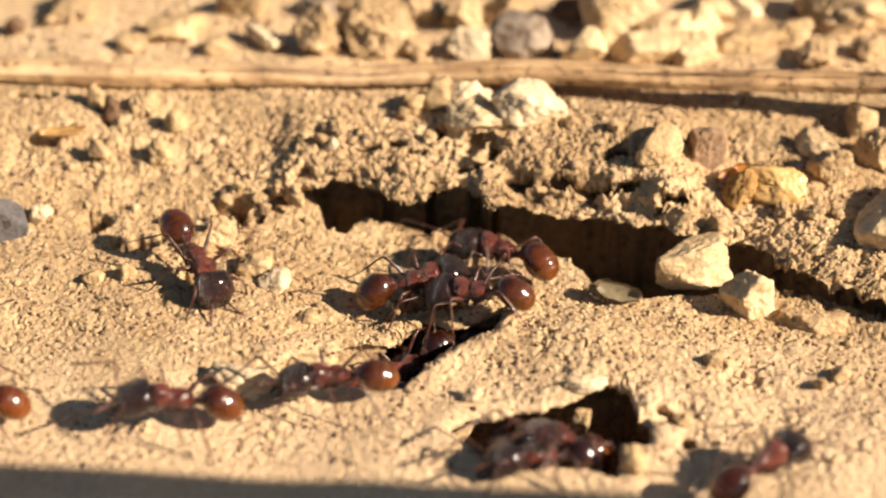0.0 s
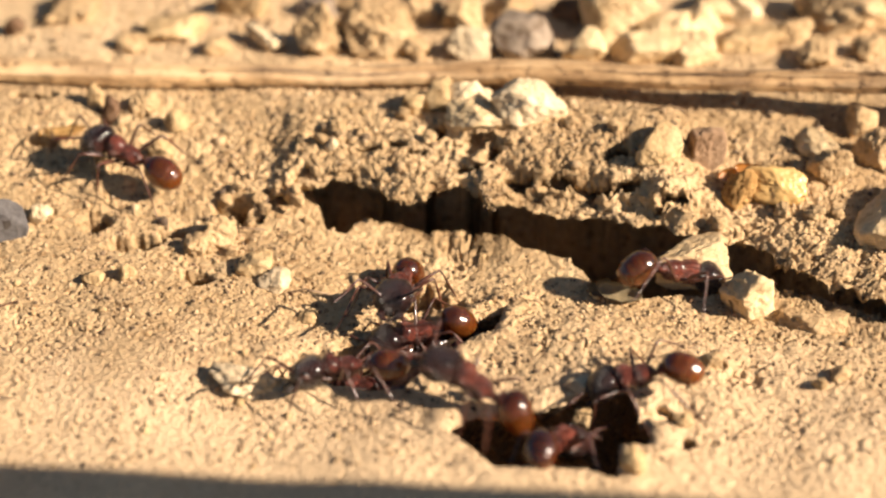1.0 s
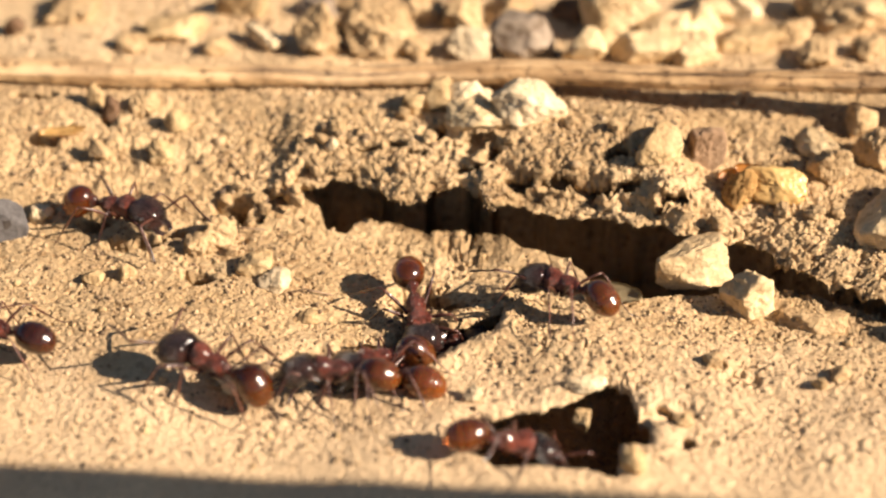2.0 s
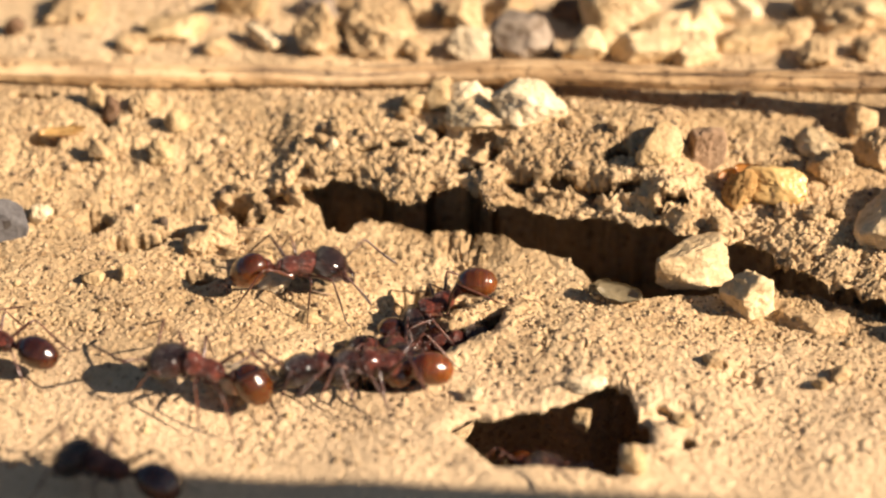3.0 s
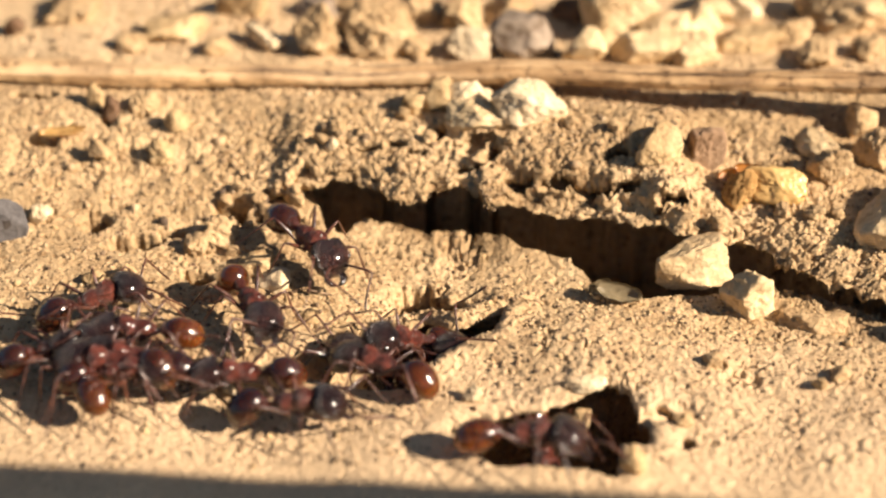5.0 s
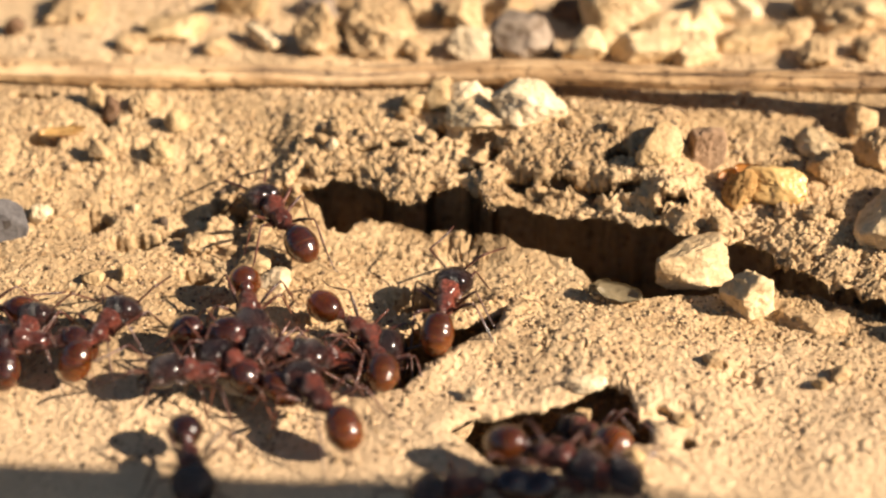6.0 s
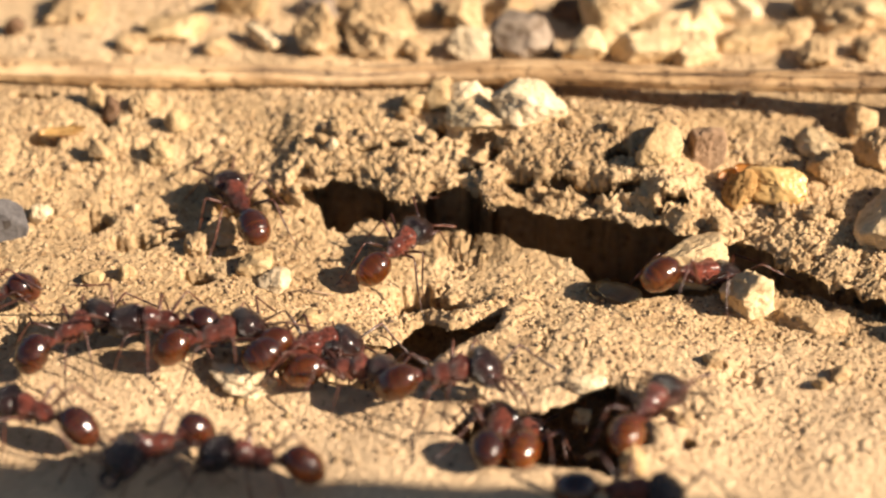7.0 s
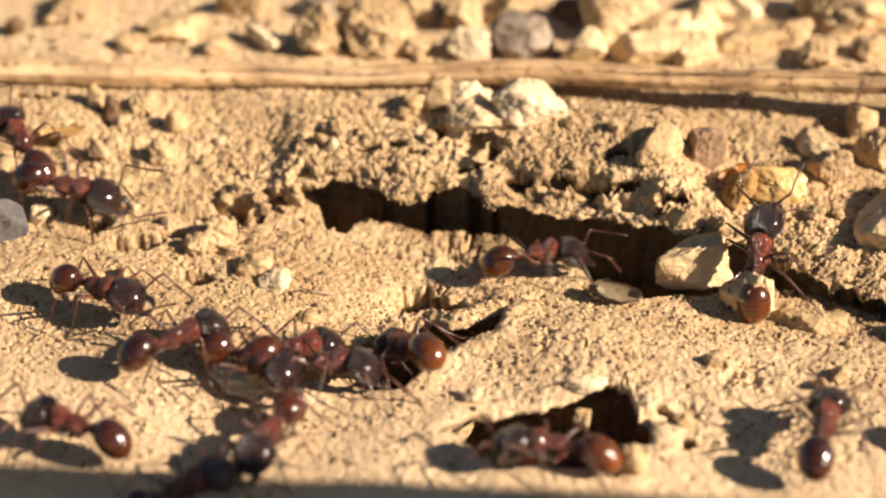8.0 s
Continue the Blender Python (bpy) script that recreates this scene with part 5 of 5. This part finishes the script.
    (1, 1.00, [(5, -28.9, -11.7, 43), (5.4, -23.1, -12.4, 40), (5.8, -17.4, -13.4, 37), (6, -18.9, -11.4, 62), (6.2, -17.5, -11.3, 48), (6.5, -14.4, -11.1, 56), (6.7, -13.0, -10.6, 26), (6.9, -13.6, -10.7, 24), (7, -13.0, -11.4, 27), (7.3, -11.5, -13.2, -33), (7.5, -11.2, -13.0, -36), (7.8, -11.3, -12.5, -7), (8, -10.6, -13.3, -30)]),
    (0, 1.00, [(5.2, -32.9, -13.3, 28), (5.8, -23.4, -13.0, 90), (6, -23.4, -11.8, 76), (6.2, -22.9, -11.3, 74), (6.4, -23.5, -6.8, 44), (6.5, -22.0, -5.8, 47), (6.7, -22.0, -7.9, 14), (7, -20.7, -11.2, 39), (7.3, -16.6, -11.5, -41), (7.5, -15.5, -11.7, -39), (7.8, -15.6, -11.9, 17), (8, -14.9, -11.8, 30)]),
    (1, 1.00, [(6.8, -32.6, -7.8, -4), (7.2, -25.2, -7.3, -21), (7.5, -21.1, -7.3, -55), (7.7, -21.4, -7.2, -39), (8, -19.7, -7.3, -28)]),
    (0, 1.00, [(6, -29.3, -16.5, 169), (6.3, -24.7, -17.2, 166), (6.5, -21.8, -17.5, 161), (7, -21.4, -17.8, 159), (7.5, -19.4, -18.6, -171), (8, -19.4, -18.9, 157)]),
    (0, 1.00, [(3, -40.0, -17.0, 5), (3.3, -34.0, -17.0, 5), (3.5, -28.8, -17.5, 5), (3.6, -23.8, -17.9, 9), (3.7, -21.4, -17.6, 12), (3.8, -18.4, -17.2, 15), (3.9, -13.8, -16.6, 17), (4, -9.9, -17.4, 31), (4.2, -11.5, -16.5, 17), (4.5, -8.8, -16.2, 7), (4.7, -7.0, -16.7, 13), (5.3, -9.8, -16.8, -18), (5.8, -12.6, -17.7, -28), (5.9, -13.3, -19.7, -59), (6, -13.1, -21.4, -78), (6.2, -13.1, -24.1, -72), (6.5, -12.5, -26.7, -71), (7.2, -11.5, -38.0, -71)]),
    (0, 1.03, [(6.8, 14.8, -39.0, 91), (7.2, 14.9, -31.5, 91), (7.5, 15.9, -28.2, 91), (7.7, 16.8, -25.5, 93), (7.8, 17.7, -22.2, 88), (7.9, 18.7, -20.6, 77), (8, 20.0, -19.4, 71)]),
    (1, 1.00, [(0, -1.6, -7.1, 5, -3), (4, -1.1, -7.3, 9, -3), (4.7, -1.7, -8.4, -144, -1), (5.2, -5.9, -12.0, 132), (5.8, -9.8, -12.9, 140), (6, -10.9, -13.9, 151), (6.2, -12.4, -13.1, 147), (6.5, -12.5, -13.7, -166), (6.8, -8.2, -14.0, -13), (7, -5.3, -14.4, -9), (7.3, -5.7, -12.8, -41), (7.5, -7.5, -14.0, 12), (7.7, -7.7, -14.8, -68), (7.8, -7.8, -15.8, -104), (8, -9.0, -19.2, -110)]),
    (0, 1.00, [(0, 0.0, -6.9, 8, -3), (3.5, -0.1, -7.2, 11, -2), (3.8, -1.8, -10.6, 118, -0.5), (4, -4.0, -9.9, -138), (4.5, -6.9, -14.4, -166), (4.7, -8.8, -14.2, -159), (5.2, -12.0, -14.1, 176), (5.8, -13.1, -13.0, 171), (6, -13.3, -14.4, -177), (6.2, -15.3, -15.2, 160), (6.5, -19.6, -12.1, -168), (6.7, -23.4, -10.3, -176), (7, -26.4, -8.0, -149), (7.4, -34.1, -8.4, -160)]),
    (0, 1.00, [(3.9, -31.4, -12.2, 6), (4.2, -27.5, -12.9, -5), (4.5, -21.1, -14.5, -12), (4.7, -19.7, -14.7, -9), (5.2, -16.3, -14.2, 13), (5.8, -12.3, -11.2, 28), (6, -10.6, -11.6, -3), (6.3, -11.0, -13.4, 11), (6.5, -11.9, -12.7, 31), (6.8, -13.6, -11.1, 175), (7, -15.8, -10.6, -177), (7.3, -19.9, -11.9, 168), (7.5, -22.9, -12.5, 164), (7.8, -29.4, -11.8, 173)]),
    (0, 1.00, [(3.7, -33.8, -14.0, 6), (4.3, -24.9, -13.6, 7), (4.5, -23.3, -13.3, 20), (4.7, -21.2, -14.2, -8), (5.3, -22.1, -11.2, 39), (5.8, -24.1, -12.2, 23), (6, -22.6, -12.1, -178), (6.3, -25.5, -11.6, 172), (6.6, -31.1, -11.2, 179)]),
    (0, 1.00, [(0, -2.1, -8.2, -145, -2), (3.7, -2.1, -8.2, -145, -2), (4, -2.8, -12.3, 131), (4.2, -5.7, -14.0, -166), (4.5, -13.2, -13.1, 177), (4.7, -13.2, -14.3, -179), (5.2, -20.0, -13.0, 165), (5.6, -26.6, -12.2, 173), (6, -32.2, -11.7, 178)]),
    (0, 1.00, [(0, -1.8, -7.8, -150, -3.5), (4.7, -1.8, -7.8, -150, -3.5), (5.4, -2.1, -8.4, -145, -2), (5.8, -4.2, -9.9, -154, -1), (6.2, -9.1, -13.9, -170), (6.5, -12.5, -14.3, -156), (6.7, -14.1, -17.0, -156), (6.8, -15.5, -19.6, -155), (6.9, -15.0, -20.2, -156), (7, -14.9, -20.5, -140), (7.1, -15.3, -23.2, -156), (7.3, -13.9, -26.6, -149), (7.9, -13.0, -38.0, -120)]),
    (0, 1.00, [(6.6, -14.0, -39.0, 82), (7, -13.8, -32.0, 82), (7.5, -14.0, -25.1, 74), (8, -13.3, -23.6, 32)]),
    (0, 1.00, [(2.5, -20.0, -38.0, 120), (3, -23.0, -28.6, 160), (3.3, -21.9, -25.9, 158), (3.7, -20.3, -23.7, 161), (4, -20.6, -23.3, 163), (4.3, -21.9, -23.8, 172), (4.6, -25.2, -24.3, 168), (5.1, -33.0, -27.0, 170)]),
]


def between(rows, t):
    """Place and heading at t along rows of (t, x, y, heading[, lift, nose])."""
    rows = [tuple(r) + (0,) * (6 - len(r)) for r in rows]
    if t <= rows[0][0]:
        return rows[0][1:]
    for i in range(len(rows) - 1):
        r0, r1 = rows[i], rows[i + 1]
        if t <= r1[0]:
            ra, rb = rows[max(i - 1, 0)], rows[min(i + 2, len(rows) - 1)]
            dt = r1[0] - r0[0]
            u = (t - r0[0]) / dt
            out = []
            for k in range(1, 6):
                m0 = (r1[k] - ra[k]) / (r1[0] - ra[0]) * dt
                m1 = (rb[k] - r0[k]) / (rb[0] - r0[0]) * dt
                out.append((2 * u ** 3 - 3 * u ** 2 + 1) * r0[k] + (u ** 3 - 2 * u ** 2 + u) * m0 + (3 * u ** 2 - 2 * u ** 3) * r1[k] + (u ** 3 - u ** 2) * m1)
            return tuple(out)
    return rows[-1][1:]


def unwind(rows):
    out, last = [], None
    for r in rows:
        h = r[3]
        if last is not None:
            while h - last > 180:
                h -= 360
            while h - last < -180:
                h += 360
        last = h
        out.append((*r[:3], h, *r[4:]))
    return out


def ant_pose(x, y, h, lift, nose):
    """Body pose on the ground: the feet's heights tilt it."""
    c, s = math.cos(radians(h)), math.sin(radians(h))
    front, back = height(x + 2.2 * c, y + 2.2 * s), height(x - 2.2 * c, y - 2.2 * s)
    left, right = height(x - 2 * s, y + 2 * c), height(x + 2 * s, y - 2 * c)
    mid = height(x, y)
    z = 0.4 * mid + 0.15 * (front + back + left + right)
    pitch = max(min(math.degrees(math.atan2(front - back, 4.4)), 35), -35)
    lean = max(min(math.degrees(math.atan2(left - right, 4.0)), 20), -20)
    turn = Matrix.Rotation(radians(h), 4, "Z") @ Matrix.Rotation(radians(-pitch - nose), 4, "Y") @ Matrix.Rotation(radians(lean), 4, "X")
    return Matrix.Translation((x * MM, y * MM, (z + lift) * MM)) @ turn


ANTS = []
for which, size, rows in TRACKS:
    ob = copy_thing((ANT, AMBER_ANT)[which], pose(0, 0, 0))
    ob.scale = (size, size, size)
    rng = random.Random(round(rows[0][1] * 10 + rows[-1][2] * 7))
    for c in ob.children:
        kind = c.name.split(".")[0]
        if kind == "gaster":
            c.matrix_basis = c.matrix_basis @ pose(0, 0, 0, 0, rng.uniform(-18, 20), rng.uniform(-14, 14))
        elif kind == "head":
            c.matrix_basis = c.matrix_basis @ pose(0, 0, 0, rng.uniform(-8, 8), rng.uniform(-14, 10), rng.uniform(-16, 16))
            for k in c.children:
                if k.name.split(".")[0] == "antenna":
                    k.matrix_basis = k.matrix_basis @ pose(0, 0, 0, rng.uniform(-15, 15), rng.uniform(-25, 20), rng.uniform(-25, 25))
    ANTS.append((ob, unwind(rows)))
for ob in (ANT, AMBER_ANT):
    for o in (*ob.children_recursive, ob):
        bpy.data.objects.remove(o)


def motions():
    for n, (ob, rows) in enumerate(ANTS):
        t0, t1 = rows[0][0], rows[-1][0]
        times = sorted({0.0, 8.0, t0, t1, *(round(k * 0.1, 2) for k in range(81) if t0 < k * 0.1 < t1)})
        placed = [(t, between(rows, t)) for t in times]
        walk(ob, [(t, ant_pose(*p)) for t, p in placed])
        # gait: tripods swing in turn, as fast as the body goes
        phase, last, cycle = n * 0.37, None, []
        for t, p in placed:
            if last:
                phase += min(math.hypot(p[0] - last[0], p[1] - last[1]) / 4.5 + abs(p[2] - last[2]) / 160, 0.42)
            last = p
            cycle.append((t, phase))
        legs = [c for c in ob.children if c.name.split(".")[0] == "leg"]
        legs.sort(key=lambda c: (-round(c.location.x, 5), -c.location.y))
        for k, leg in enumerate(legs):
            side = 1 if leg.location.y > 0 else -1
            odd = (k // 2 + (side > 0)) % 2
            at = [v / MM for v in leg.location]
            rows_l = []
            for t, ph in cycle:
                w = 2 * math.pi * (ph + 0.5 * odd)
                swing, up = 17 * math.sin(w) + 3 * math.sin(n + k), max(math.cos(w), 0) * 13
                rows_l.append((t, pose(*(v * MM for v in at), up * side, 0, -swing * side)))
            walk(leg, rows_l)
        # feelers sweep to and fro
        head = next(c for c in ob.children if c.name.split(".")[0] == "head")
        for k, feeler in enumerate(c for c in head.children if c.name.split(".")[0] == "antenna"):
            base = feeler.matrix_basis.copy()
            beat = [0.0, *(round(t0 + 0.2 * i, 2) for i in range(1, int((t1 - t0) / 0.2)) if t0 + 0.2 * i > 0), 8.0]
            walk(feeler, [(t, base @ pose(0, 0, 0, 0, 11 * math.sin(5.1 * t + n + 2 * k), 14 * math.sin(6.7 * t + 1.7 * n + 1.3 * k))) for t in beat])


motions()
